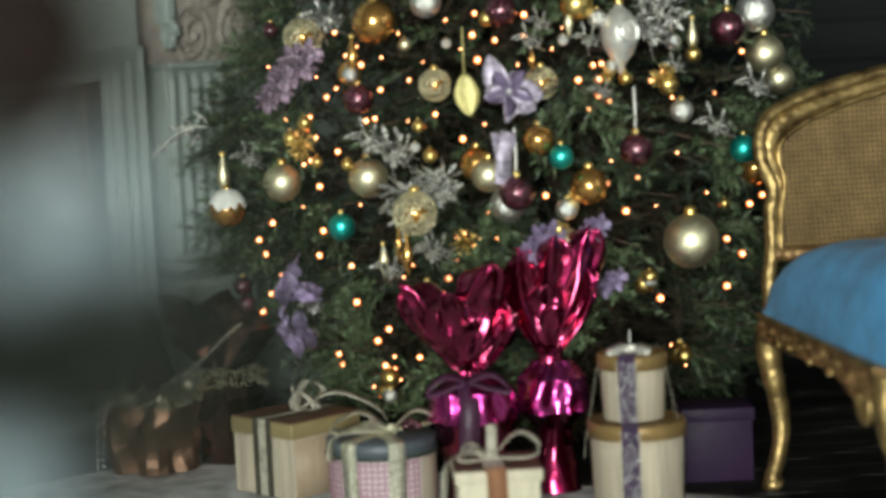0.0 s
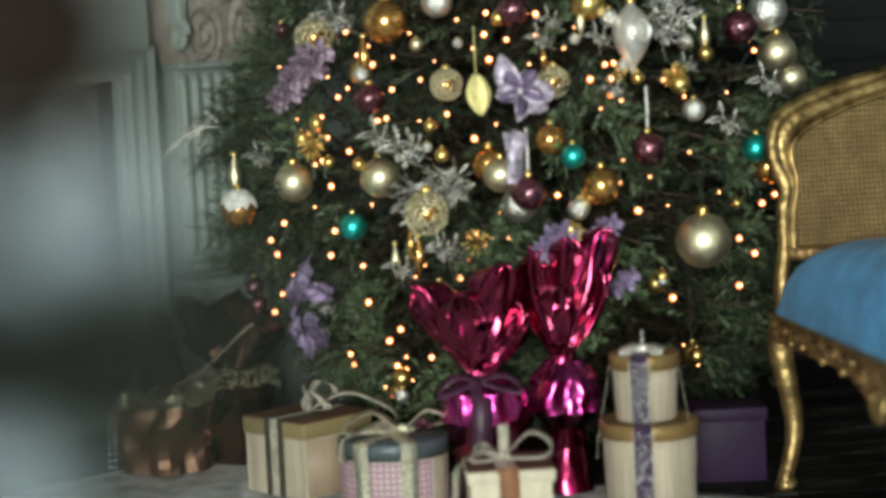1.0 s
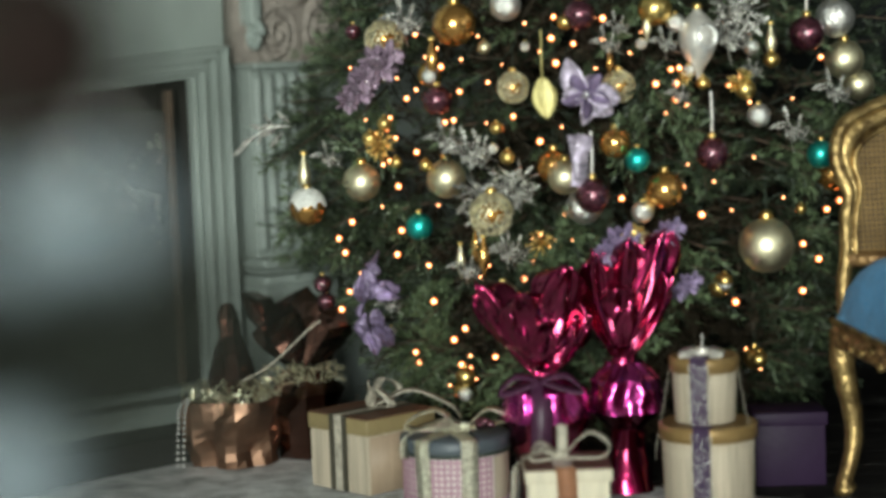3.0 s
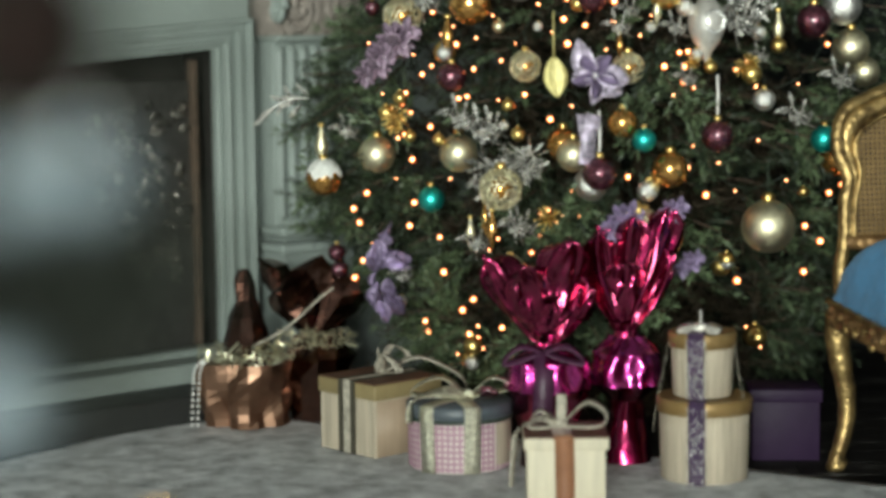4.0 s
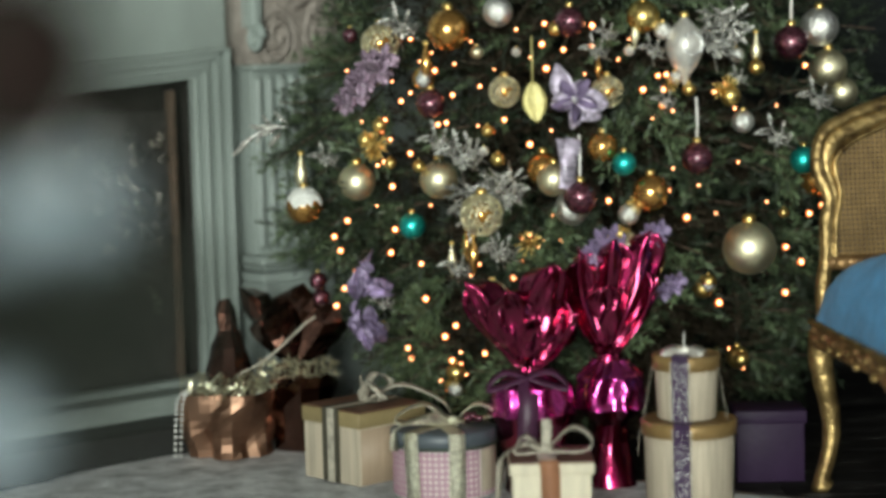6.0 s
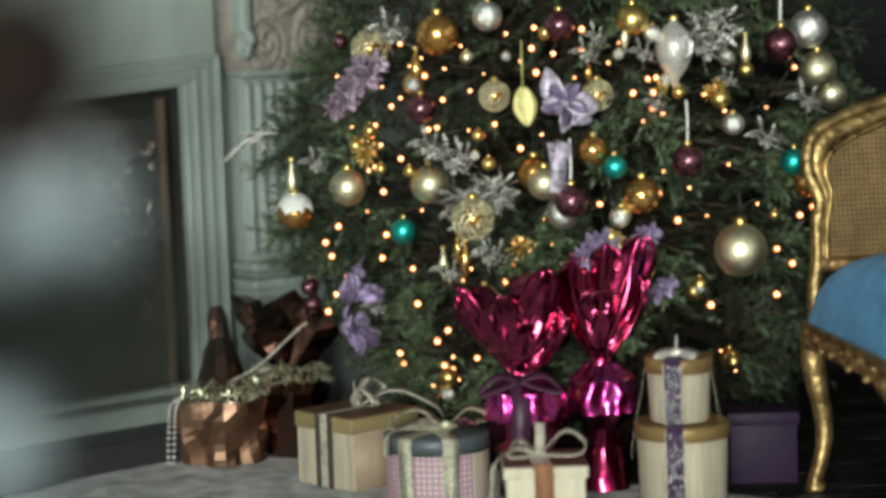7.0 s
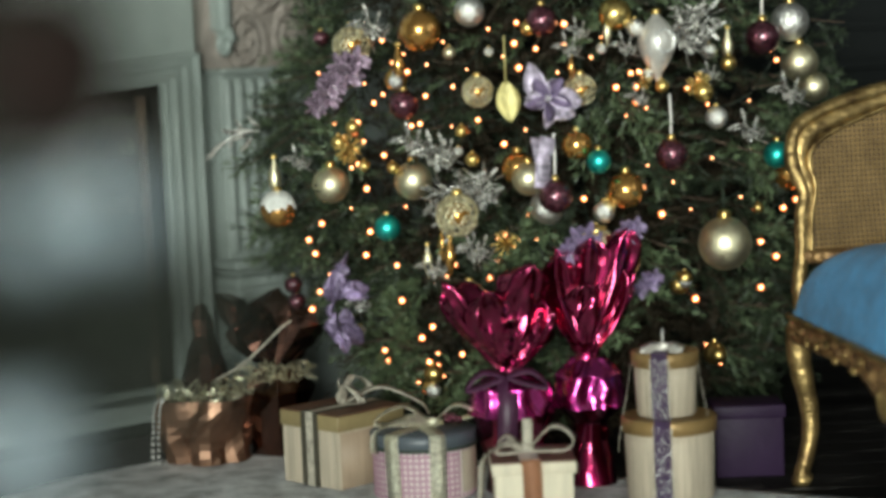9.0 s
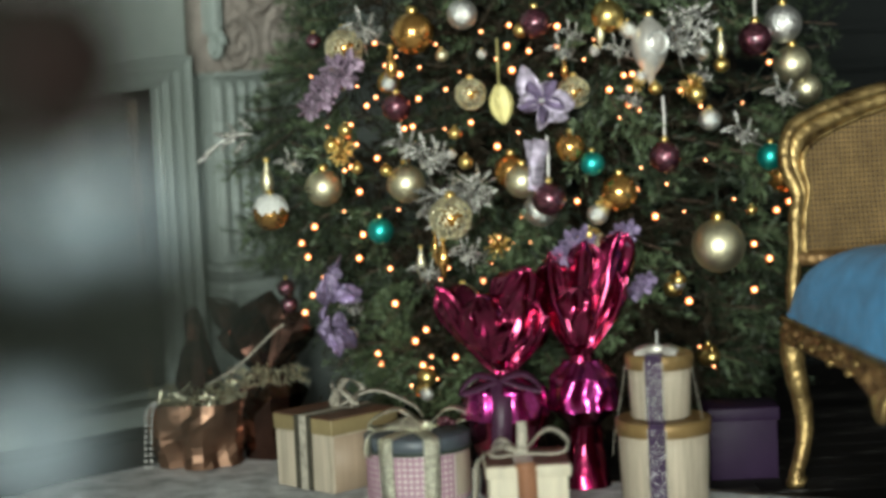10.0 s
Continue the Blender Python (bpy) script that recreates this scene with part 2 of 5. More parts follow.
def ribbon(points, width, thick=0.0012, across=(0, 0, 1), bm=None, ripple=0.0):
    """A flat band along points with real thickness; across is the direction of its width."""
    own = bm or bmesh.new()
    pts = [Vector(p) for p in points]
    w = Vector(across).normalized()
    rows = []
    for i, p in enumerate(pts):
        d = (pts[min(i + 1, len(pts) - 1)] - pts[max(i - 1, 0)]).normalized()
        s = (w - d * w.dot(d)).normalized() * width / 2
        n = d.cross(s).normalized() * thick / 2
        k = Vector((0, 0, ripple * math.sin(i * 2.1)))
        rows.append([own.verts.new(p + s + n + k), own.verts.new(p - s + n + k), own.verts.new(p - s - n + k), own.verts.new(p + s - n + k)])
    for a, b in zip(rows, rows[1:]):
        for k in range(4):
            own.faces.new((a[k], a[(k + 1) % 4], b[(k + 1) % 4], b[k]))
    own.faces.new(list(reversed(rows[0])))
    own.faces.new(rows[-1])
    return own


def sphere(r, seg=28, bm=None, m=None):
    own = bm or bmesh.new()
    bmesh.ops.create_uvsphere(own, u_segments=seg, v_segments=seg // 2, radius=r, matrix=m or Matrix())
    return own


# ---- room ----
def wall(name, x0, x1, y0, y1, z0, z1, material, label):
    ob = part(name, slab(x0, x1, y0, y1, z0, z1), material, smooth=False)
    return tagged(ob, label, "wall", kind="structure")


floor = tagged(part("floor", slab(-3.4, 3.2, -5.7, 6.2, -0.1, -0.014), "plank_joint", smooth=False), "dark worn painted wooden plank floor", "floor", kind="structure")
ceiling = tagged(part("ceiling", slab(-3.4, 3.2, -5.7, 6.2, 3.0, 3.12), "ceiling_paint", smooth=False), "plain pale painted plaster ceiling", "ceiling", kind="structure")
wall("wall_north", -3.4, 3.3, 6.0, 6.2, -0.1, 3.12, "wall_slate", "dark slate painted panelled wall behind the tree")
wall("wall_west", -3.6, -3.4, -5.7, 6.2, -0.1, 3.12, "wall_dim", "dark painted side wall")


def wall_with_window(name, along, at0, lo, hi, w0, w1, z0, z1, label):
    """A wall with a real opening; along is the axis in which it runs."""
    bm = bmesh.new()
    for a, b, c, d in ((lo, w0, -0.1, 3.12), (w1, hi, -0.1, 3.12), (w0, w1, -0.1, z0), (w0, w1, z1, 3.12)):
        if along == "x":
            slab(a, b, at0, at0 - 0.2, c, d, bm=bm)
        else:
            slab(at0, at0 + 0.2, a, b, c, d, bm=bm)
    return tagged(part(name, bm, "wall_dim", smooth=False), label, "wall", kind="structure")


wall_with_window("wall_south", "x", -5.5, -3.4, 3.2, -2.7, 0.1, 0.3, 2.9, "dark wall with a tall window")
wall_with_window("wall_east", "y", 3.2, -5.7, 6.2, 1.4, 2.8, 0.7, 2.7, "dark side wall with a tall window")


def window(name, x0, x1, z0, z1, at):
    w = thing(name, "tall white framed window with clear panes", "window", at, kind="structure")
    bm = bmesh.new()
    for a, b, c, d in ((x0, x0 + 0.06, z0, z1), (x1 - 0.06, x1, z0, z1), (x0 + 0.06, x1 - 0.06, z0, z0 + 0.06), (x0 + 0.06, x1 - 0.06, z1 - 0.06, z1)):
        slab(a, b, -0.03, 0.03, c, d, bm=bm)
    slab((x0 + x1) / 2 - 0.02, (x0 + x1) / 2 + 0.02, -0.025, 0.025, z0 + 0.06, z1 - 0.06, bm=bm)
    part("window_frame", bm, "window_white", w, smooth=False)
    for a, b in ((x0 + 0.06, (x0 + x1) / 2 - 0.02), ((x0 + x1) / 2 + 0.02, x1 - 0.06)):
        p = part("pane", slab(a, b, -0.003, 0.003, z0 + 0.06, z1 - 0.06), "glass", w, smooth=False)
        p.visible_shadow = False
    return w


window("window_1", -2.7, 0.1, 0.3, 2.9, pose(0, -5.6, 0))
window("window_2", -0.7, 0.7, 0.7, 2.7, pose(3.3, 2.1, 0, 0, 0, 90))

# panel mouldings of the dark wall
trim = thing("trim", "dark slate panel mouldings on the wall", "moulding", kind="structure")
for x0, x1, z0, z1 in ((0.95, 1.75, 0.16, 0.62), (0.95, 1.75, 0.74, 0.86), (0.95, 1.75, 0.94, 2.6), (1.95, 2.9, 0.16, 0.62), (1.95, 2.9, 0.94, 2.6)):
    bm = bmesh.new()
    for a, b, c, d in ((x0, x1, z0, z0 + 0.03), (x0, x1, z1 - 0.03, z1), (x0, x0 + 0.03, z0 + 0.03, z1 - 0.03), (x1 - 0.03, x1, z0 + 0.03, z1 - 0.03)):
        slab(a, b, 5.975, 5.998, c, d, 0.006, bm=bm)
    part("panel_moulding", bm, "wall_slate", trim)
bb = tagged(part("baseboard", slab(0.3, 3.2, 5.97, 5.998, 0.002, 0.14, 0.008), "wall_slate"), "dark slate skirting board", "baseboard", kind="structure")

# ---- fireplace, set across the corner ----
WALL = pose(-0.512, 5.352, 0, 0, 0, 40)  # local x runs to the right along the front, local y goes into the wall
fire = thing("fireplace", "grey-green painted classical chimneypiece with fluted pilasters", "fireplace", WALL, kind="structure")


# breast behind everything
part("chimney_breast", slab(0.0, 0.95, 0.02, 0.3, 0.0, 3.0), "mantel_paint", fire, smooth=False)
part("chimney_breast", slab(-1.2, 0.0, 0.02, 0.3, 0.886, 3.0), "mantel_paint", fire, smooth=False)
part("chimney_breast", slab(-1.75, -1.2, 0.02, 0.3, 0.0, 3.0), "mantel_paint", fire, smooth=False)
# moulded frame round the opening: stepped bands, mitred at the corner
SLOPE = 0.07
LINTEL = 0.953
bands = ((0.0, 0.011, 0.05), (0.0125, 0.031, 0.03), (0.0325, 0.039, 0.042), (0.0405, 0.06, 0.022), (0.0615, 0.071, 0.036), (0.0725, 0.087, 0.012))
for a0, a1, d in bands:
    part("frame_moulding", slab(-a1, -a0, -d, 0.02, 0.14, LINTEL - 0.85 * a0, 0.003, 1), "mantel_paint", fire)
    bm = bmesh.new()
    v = []
    for y in (-d, 0.02):
        v.append([bm.verts.new(p) for p in ((-a1 - 0.0005, y, LINTEL - 0.85 * a1), (-a0 - 0.0005, y, LINTEL - 0.85 * a0), (-1.12, y, LINTEL - 0.85 * a0 - SLOPE * 1.12), (-1.12, y, LINTEL - 0.85 * a1 - SLOPE * 1.12))])
    f, k = v
    bm.faces.new(f)
    bm.faces.new(list(reversed(k)))
    for i in range(4):
        bm.faces.new((f[i], k[i], k[(i + 1) % 4], f[(i + 1) % 4]))
    bmesh.ops.recalc_face_normals(bm, faces=bm.faces)
    part("lintel_moulding", bm, "mantel_paint", fire, smooth=False)
    part("frame_moulding", slab(-1.2 + a0, -1.2 + a1, -d, 0.02, 0.14, 0.88 - a0, 0.003, 1), "mantel_paint", fire)
# recess with a cast-iron insert
part("recess_back", slab(-1.1, -0.001, 0.26, 0.3, 0.0, 0.98), "soot", fire, smooth=False)
part("recess_side", slab(-0.014, -0.001, 0.021, 0.26, 0.0, 0.9), "soot", fire, smooth=False)
part("recess_side", slab(-1.1, -1.08, 0.02, 0.26, 0.0, 0.9), "soot", fire, smooth=False)
part("iron_insert", slab(-1.05, -0.086, 0.12, 0.14, 0.03, 0.8, 0.004), "iron", fire, "dark cast-iron fireplace insert")
bm = bmesh.new()
slab(-0.086, -0.07, 0.1, 0.13, 0.03, 0.85, 0.004, bm=bm)
part("iron_edge", bm, "bark", fire, "rusty brown iron edge")
rnd = random.Random(5)
bm = bmesh.new()
for k in range(150):
    x, z = rnd.uniform(-0.44, -0.105), rnd.uniform(0.3, 0.74)
    a0 = rnd.uniform(0, 6.28)
    r0 = rnd.uniform(0.01, 0.028)
    tube([(x + r0 * (1 - j / 9) * math.cos(a0 + j * 0.7), 0.115 - 0.006 * math.sin(j), z + r0 * (1 - j / 9) * math.sin(a0 + j * 0.7)) for j in range(9)], 0.0042, 5, bm=bm)
part("iron_scrollwork", bm, "polished_iron", fire, "raised scroll relief in dark iron")
# pilaster: pedestal, base rings, fluted shaft, capital
PX0, PX1 = 0.062, 0.247
bm = bmesh.new()
slab(PX0 - 0.02, PX1 + 0.02, -0.1, 0.02, 0.0, 0.36, 0.006, bm=bm)
slab(PX0 - 0.03, PX1 + 0.03, -0.12, 0.02, 0.0, 0.12, 0.008, bm=bm)
part("pedestal", bm, "mantel_paint", fire)
for z0, z1, o in ((0.36, 0.385, 0.018), (0.388, 0.402, 0.008), (0.405, 0.428, 0.014)):
    part("base_ring", slab(PX0 - o, PX1 + o, -0.075 - o, 0.02, z0, z1, 0.008, 3), "mantel_paint", fire)
part("shaft", slab(PX0, PX1, -0.04, 0.02, 0.428, 0.895, 0.004), "mantel_paint", fire)
for k in range(5):
    x = PX0 + 0.0185 + k * 0.037
    part("flute_rib", tube([(x, -0.038, 0.445), (x, -0.042, 0.46), (x, -0.042, 0.865), (x, -0.038, 0.88)], 0.0125, 8), "mantel_paint", fire)
part("neck_ring", slab(PX0 - 0.012, PX1 + 0.012, -0.078, 0.02, 0.895, 0.91, 0.006, 3), "mantel_paint", fire)
# carved corbel: swelling block with spiral relief
bm = bmesh.new()
n = 56
grid = []
for j in range(n + 1):
    row = []
    for i in range(n + 1):
        u, v = i / n, j / n
        x = PX0 - 0.03 + (PX1 + 0.115 - PX0) * u
        z = 0.91 + 0.42 * v
        out = 0.055 + 0.1 * v * v + 0.02 * math.sin(math.pi * u)
        d = 0
        for cx, cz, rr, t in ((0.3, 0.16, 0.2, 1), (0.72, 0.2, 0.18, -1), (0.5, 0.55, 0.3, 1), (0.2, 0.62, 0.2, -1), (0.8, 0.66, 0.2, 1)):
            dx, dz = (u - cx), (v - cz)
            q = math.hypot(dx, dz)
            if q < rr:
                d += 0.02 * (1 - q / rr) ** 0.5 * math.sin(q / rr * 15 + t * math.atan2(dz, dx))
        d += 0.009 * abs(noise.noise((x * 45, z * 45, 1))) + 0.004 * noise.noise((x * 110, z * 110, 4))
        row.append(bm.verts.new((x, -out - d, z)))
    grid.append(row)
for j in range(n):
    for i in range(n):
        bm.faces.new((grid[j][i], grid[j][i + 1], grid[j + 1][i + 1], grid[j + 1][i]))
part("corbel", bm, "carved_stone", fire, "carved scrollwork corbel in grey-brown stone")
volute = [(PX0 - 0.012, -0.085 - 0.03 * (1 - j / 26) * math.cos(j * 0.55), 0.975 + 0.04 * (1 - j / 26) * math.sin(j * 0.55)) for j in range(24)]
part("volute", tube(volute, 0.012, 8, taper=lambda u: 1 - 0.5 * u), "mantel_paint", fire, "grey-green scroll beside the corbel")
part("volute_stem", slab(PX0 - 0.028, PX0 + 0.004, -0.1, 0.02, 1.0, 1.33, 0.008), "mantel_paint", fire)
part("corbel_core", slab(PX0 - 0.03, PX1 + 0.085, -0.05, 0.02, 0.91, 1.33), "carved_stone", fire)
part("mantelshelf", slab(-1.75, 0.55, -0.24, 0.02, 1.33, 1.39, 0.012, 3), "mantel_paint", fire)
part("far_pilaster", slab(-1.46, -1.25, -0.06, 0.02, 0.0, 1.33, 0.004), "mantel_paint", fire)
part("plinth", slab(-1.2, 0.06, -0.035, 0.02, 0.0, 0.14, 0.006), "mantel_paint", fire)
hearth = tagged(part("hearth", slab(-1.5, 0.02, -0.27, -0.036, 0.0, 0.075, 0.006), "hearth_stone", at=WALL), "low dark stone hearth slab before the fireplace", "hearth", kind="structure")
bm = slab(-1.5, 0.02, -0.14, -0.037, 0.0755, 0.125, 0.008)
tagged(part("fender", bm, "mantel_paint", at=WALL), "grey-green raised hearth kerb", "hearth", kind="structure")

# ---- rug ----
bm = bmesh.new()
bmesh.ops.create_grid(bm, x_segments=160, y_segments=160, size=1.0)
for v in bm.verts:
    x, y = v.co.x, v.co.y
    e = 1 + 0.004 * noise.noise((x * 14, y * 14, 3))
    v.co = Vector((x * 1.5 * e, y * 1.9 * e, 0.004 + 0.003 * noise.noise((x * 9, y * 9, 0)) + 0.002 * noise.noise((x * 40, y * 40, 5))))
ext = bmesh.ops.extrude_face_region(bm, geom=list(bm.faces))
for v in [g for g in ext["geom"] if isinstance(g, bmesh.types.BMVert)]:
    v.co.z += 0.006
rc, rs = math.cos(radians(-35)), math.sin(radians(-35))
RUG = pose(-0.52 + 1.5 * rc + 1.9 * rs, 5.16 + 1.5 * rs - 1.9 * rc, 0, 0, 0, -35)
tagged(part("rug", bm, "rug_grey", at=RUG), "thin mottled grey woven rug on the dark floor", "rug")

# ---- christmas tree ----
TX, TY = 0.38, 5.15
PROFILE = ((0.0, 0.34), (0.12, 0.44), (0.28, 0.54), (0.5, 0.6), (0.72, 0.64), (1.0, 0.56), (1.5, 0.36), (2.3, 0.03))


def crown_radius(z):
    for (z0, r0), (z1, r1) in zip(PROFILE, PROFILE[1:]):
        if z <= z1:
            return r0 + (r1 - r0) * (z - z0) / (z1 - z0)
    return 0.03


def needles(sprays, rng, size=0.021, width=0.0011, step=0.0032):
    """Flat pointed needles round every twig (base, direction, length); returns vertices and faces."""
    V, F = [], []
    count = 0
    for base, d, length in sprays:
        d = np.array(d) / np.linalg.norm(d)
        a = np.cross(d, (0.3, 0.2, 1.0))
        a /= np.linalg.norm(a)
        b = np.cross(d, a)
        n = max(6, int(length / step))
        t = np.sort(rng.random(n)) * length
        ang = rng.random(n) * 2 * np.pi
        lean = 0.55 + 0.3 * rng.random(n)
        ln = size * (0.75 + 0.5 * rng.random(n)) * np.clip(1.25 - 0.5 * t / length, 0.5, 1.2)
        rad = np.cos(ang)[:, None] * a + np.sin(ang)[:, None] * b
        tang = -np.sin(ang)[:, None] * a + np.cos(ang)[:, None] * b
        sag = np.zeros((n, 3))
        sag[:, 2] = -0.12 * length * (t / length) ** 2
        p0 = np.array(base) + t[:, None] * d + sag
        way = rad * np.sin(lean)[:, None] + d * np.cos(lean)[:, None]
        p2 = p0 + way * ln[:, None]
        mid = p0 + way * (ln * 0.45)[:, None]
        V.append(np.stack([p0, mid + tang * width, p2, mid - tang * width], axis=1).reshape(-1, 3))
        F.append(np.arange(4 * n).reshape(-1, 4) + count)
        count += 4 * n
    V, F = np.concatenate(V), np.concatenate(F)
    me = bpy.data.meshes.new("needles")
    me.from_pydata(V.tolist(), [], F.tolist())
    return me


def clump(p, scale=5.0):
    """Above zero inside a bough's mass, below it in the gaps between boughs."""
    return noise.noise((p[0] * scale + 3.1, p[1] * scale, p[2] * scale * 1.3)) + 0.35 * noise.noise((p[0] * scale * 2.3, p[1] * scale * 2.3 + 7, p[2] * scale * 2.6))


tree = thing("christmas_tree", "bushy green fir tree dressed with ornaments and lights", "christmas tree", pose(TX, TY, 0))
rng = np.random.default_rng(11)
sprays, tips, core, limbs = [], [], [], bmesh.new()
levels = np.arange(0.14, 2.2, 0.085)
for li, z in enumerate(levels):
    R = crown_radius(z)
    nb = max(4, int(8 + R * 16))
    for k in range(nb):
        az = 2 * math.pi * (k + 0.5 * (li % 2) + rng.uniform(-0.25, 0.25)) / nb
        front = math.sin(az) < 0.35
        L = R * rng.uniform(0.74, 1.08)
        if clump((R * math.cos(az), R * math.sin(az), z)) < 0.08:
            L *= 0.6
        rise = rng.uniform(0.0, 0.2) if z > 0.3 else rng.uniform(-0.05, 0.1)
        out = np.array((math.cos(az), math.sin(az), 0.0))
        side = np.array((-math.sin(az), math.cos(az), 0.0))
        path = [out * L * u + np.array((0, 0, z + rise * L * u - 0.16 * L * u * u)) for u in np.linspace(0, 1, 5)]
        tube(path, 0.007, 5, bm=limbs, taper=lambda u: 1 - 0.75 * u)
        cnt = int(L / 0.046) if front else int(L / 0.08)
        for j in range(cnt):
            u = 0.22 + 0.78 * (j + rng.random()) / cnt
            base = out * L * u + np.array((0, 0, z + rise * L * u - 0.16 * L * u * u))
            s = 1 if j % 2 else -1
            d = out * rng.uniform(0.5, 1.0) + side * s * rng.uniform(0.35, 0.95) + np.array((0, 0, rng.uniform(-0.35, 0.4)))
            ln = rng.uniform(0.07, 0.135) * (1.1 - 0.35 * u)
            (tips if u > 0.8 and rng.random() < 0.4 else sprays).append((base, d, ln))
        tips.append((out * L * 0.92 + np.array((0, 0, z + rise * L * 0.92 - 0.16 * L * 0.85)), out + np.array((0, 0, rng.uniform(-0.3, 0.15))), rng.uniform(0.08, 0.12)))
# hanging fronds over the whole face, each a flat fan of twigs with its own tilt
for k in range(1500):
    z = 0.1 + 1.15 * rng.random() if k < 1210 or k >= 1350 else 1.15 + 1.05 * rng.random()
    az = rng.uniform(-3.35, 0.2) if k < 1260 else rng.uniform(0.2, 2.9)
    R = crown_radius(z)
    if k >= 1350:  # fuller flanks
        az = rng.choice((-2.95, -0.2)) + rng.uniform(-0.35, 0.35)
        R *= rng.uniform(1.02, 1.2)
    elif clump((R * math.cos(az), R * math.sin(az), z)) < 0.2 or (z < 0.42 and math.cos(az) > 0.2 and k % 5 < 3):
        continue
    out = np.array((math.cos(az), math.sin(az), 0.0))
    side = np.array((-math.sin(az), math.cos(az), 0.0))
    axis = out * rng.uniform(0.6, 1.0) + side * rng.uniform(-0.75, 0.75) + np.array((0, 0, rng.uniform(-0.6, 0.3)))
    axis /= np.linalg.norm(axis)
    flat = side * rng.uniform(-1, 1) + np.array((0, 0, 1.0)) * rng.uniform(-1, 1)
    flat -= axis * flat.dot(axis)
    flat /= np.linalg.norm(flat)
    ln = rng.uniform(0.12, 0.22)
    root = out * (R * rng.uniform(0.9, 1.04) - ln * 0.75) + np.array((0, 0, z - axis[2] * ln * 0.6))
    # painted-lit shoots: many on the left flank, few on the darker right
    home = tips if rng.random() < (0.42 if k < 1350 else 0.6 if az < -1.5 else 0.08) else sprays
    home.append((root, axis, ln))
    tube([root, root + axis * ln], 0.003, 4, bm=limbs, taper=lambda u: 1 - 0.7 * u)
    for j in range(7):
        u = 0.15 + 0.75 * j / 6
        d = axis * 0.75 + flat * (0.75 if j % 2 else -0.75) + rng.normal(0, 0.1, 3)
        home.append((root + axis * ln * u, d, ln * (0.62 - 0.38 * u)))
# dark inner mass: the shade between boughs is put into its needle colour
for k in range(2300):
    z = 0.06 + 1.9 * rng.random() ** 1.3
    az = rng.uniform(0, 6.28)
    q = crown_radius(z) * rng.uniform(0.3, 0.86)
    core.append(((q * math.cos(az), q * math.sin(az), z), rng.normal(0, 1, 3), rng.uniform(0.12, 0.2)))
part("trunk", tube([(0, 0, 0), (0.005, 0, 0.6), (-0.004, 0.004, 1.4), (0, 0, 2.3)], 0.045, 10, taper=lambda u: 1 - 0.85 * u), "bark", tree)
tagged(part("branchwork", limbs, "bark", tree), kind="stuff")
tagged(part("crown", needles(sprays, rng, 0.024, 0.0015, 0.0026), "needle", tree, "dense dark green fir needles"), kind="stuff")
tagged(part("inner_crown", needles(core, rng, 0.026, 0.0018, 0.0028), "shaded_needle", tree, "dark inner needles, shade of the gaps in their colour"), kind="stuff")
tagged(part("outer_crown", needles(tips, rng, 0.024, 0.002, 0.0026), "lit_needle", tree, "lighter green outer shoots, light on the fronds in their colour"), kind="stuff")


# ---- gifts ----
def bow(loops, tails, knot, material, parent, width=0.02, label=""):
    """A tied bow: each loop and tail is a band of its own."""
    for pts, ac in loops:
        part("bow_loop", ribbon(curve_points(pts, 20), width, 0.0015, ac), material, parent, label)
    for pts, ac in tails:
        part("bow_tail", ribbon(curve_points(pts, 14), width, 0.0015, ac), material, parent, label)
    k = sphere(0.014, 12, m=Matrix.LocRotScale(knot, None, (1, 0.8, 1.1)))
    part("knot", k, material, parent, label)


# square cream box with a brown lid and striped ribbon, turned edge on
w = 0.185
g = thing("gift_box", "cream wood-grained square gift box with brown lid and striped ribbon", "gift box", pose(-0.165, 4.485, 0.012, 0, 0, 132))
part("body", slab(0, w, -w, 0, 0, 0.125, 0.002), "cream_paper", g)
part("side_panel", slab(0.004, w - 0.004, 0.0005, 0.0025, 0.002, 0.122), "cream_paper", g, smooth=False)
part("side_panel", slab(-0.0025, -0.0005, -w + 0.004, -0.004, 0.002, 0.122), "cream_shaded", g, "side turned from the light, its shade in the tan colour")
part("lid", slab(-0.004, w + 0.004, -w - 0.004, 0.004, 0.125, 0.158, 0.003), "olive_card", g, "olive brown lid rim")
part("lid_top", slab(-0.002, w + 0.002, -w - 0.002, 0.002, 0.1583, 0.161), "brown_card", g, "dark brown lid top", smooth=False)
for x0, x1, m in ((0.062, 0.076, "dark_ribbon"), (0.077, 0.099, "lace_ribbon"), (0.1, 0.116, "dark_ribbon")):
    part("ribbon_band", slab(x0, x1, 0.003, 0.0065, 0.001, 0.161), m, g, smooth=False)
    part("ribbon_band", slab(x0, x1, -w - 0.004, 0.0065, 0.1615, 0.163), m, g, smooth=False)
c = Vector((w / 2, -w / 2, 0.165))
bow([([c, c + Vector((0.03, -0.06, 0.05)), c + Vector((0.02, -0.1, 0.02)), c], (1, 0.3, 0.2)), ([c, c + Vector((-0.05, 0.03, 0.05)), c + Vector((-0.09, 0.02, 0.015)), c], (0.3, 1, 0.2))],
    [([c, c + Vector((-0.06, -0.06, 0.035)), c + Vector((-0.12, -0.12, 0.0)), c + Vector((-0.13, -0.14, -0.03))], (0.7, -0.7, 0.3))], c + Vector((0, 0, 0.014)), "lace_ribbon", g, 0.018)
part("ribbon_stub", ribbon(curve_points([c, c + Vector((0.004, 0, 0.03)), c + Vector((0.0, 0.004, 0.055))], 6), 0.02, 0.002, (0.7, -0.7, 0)), "lace_ribbon", g)

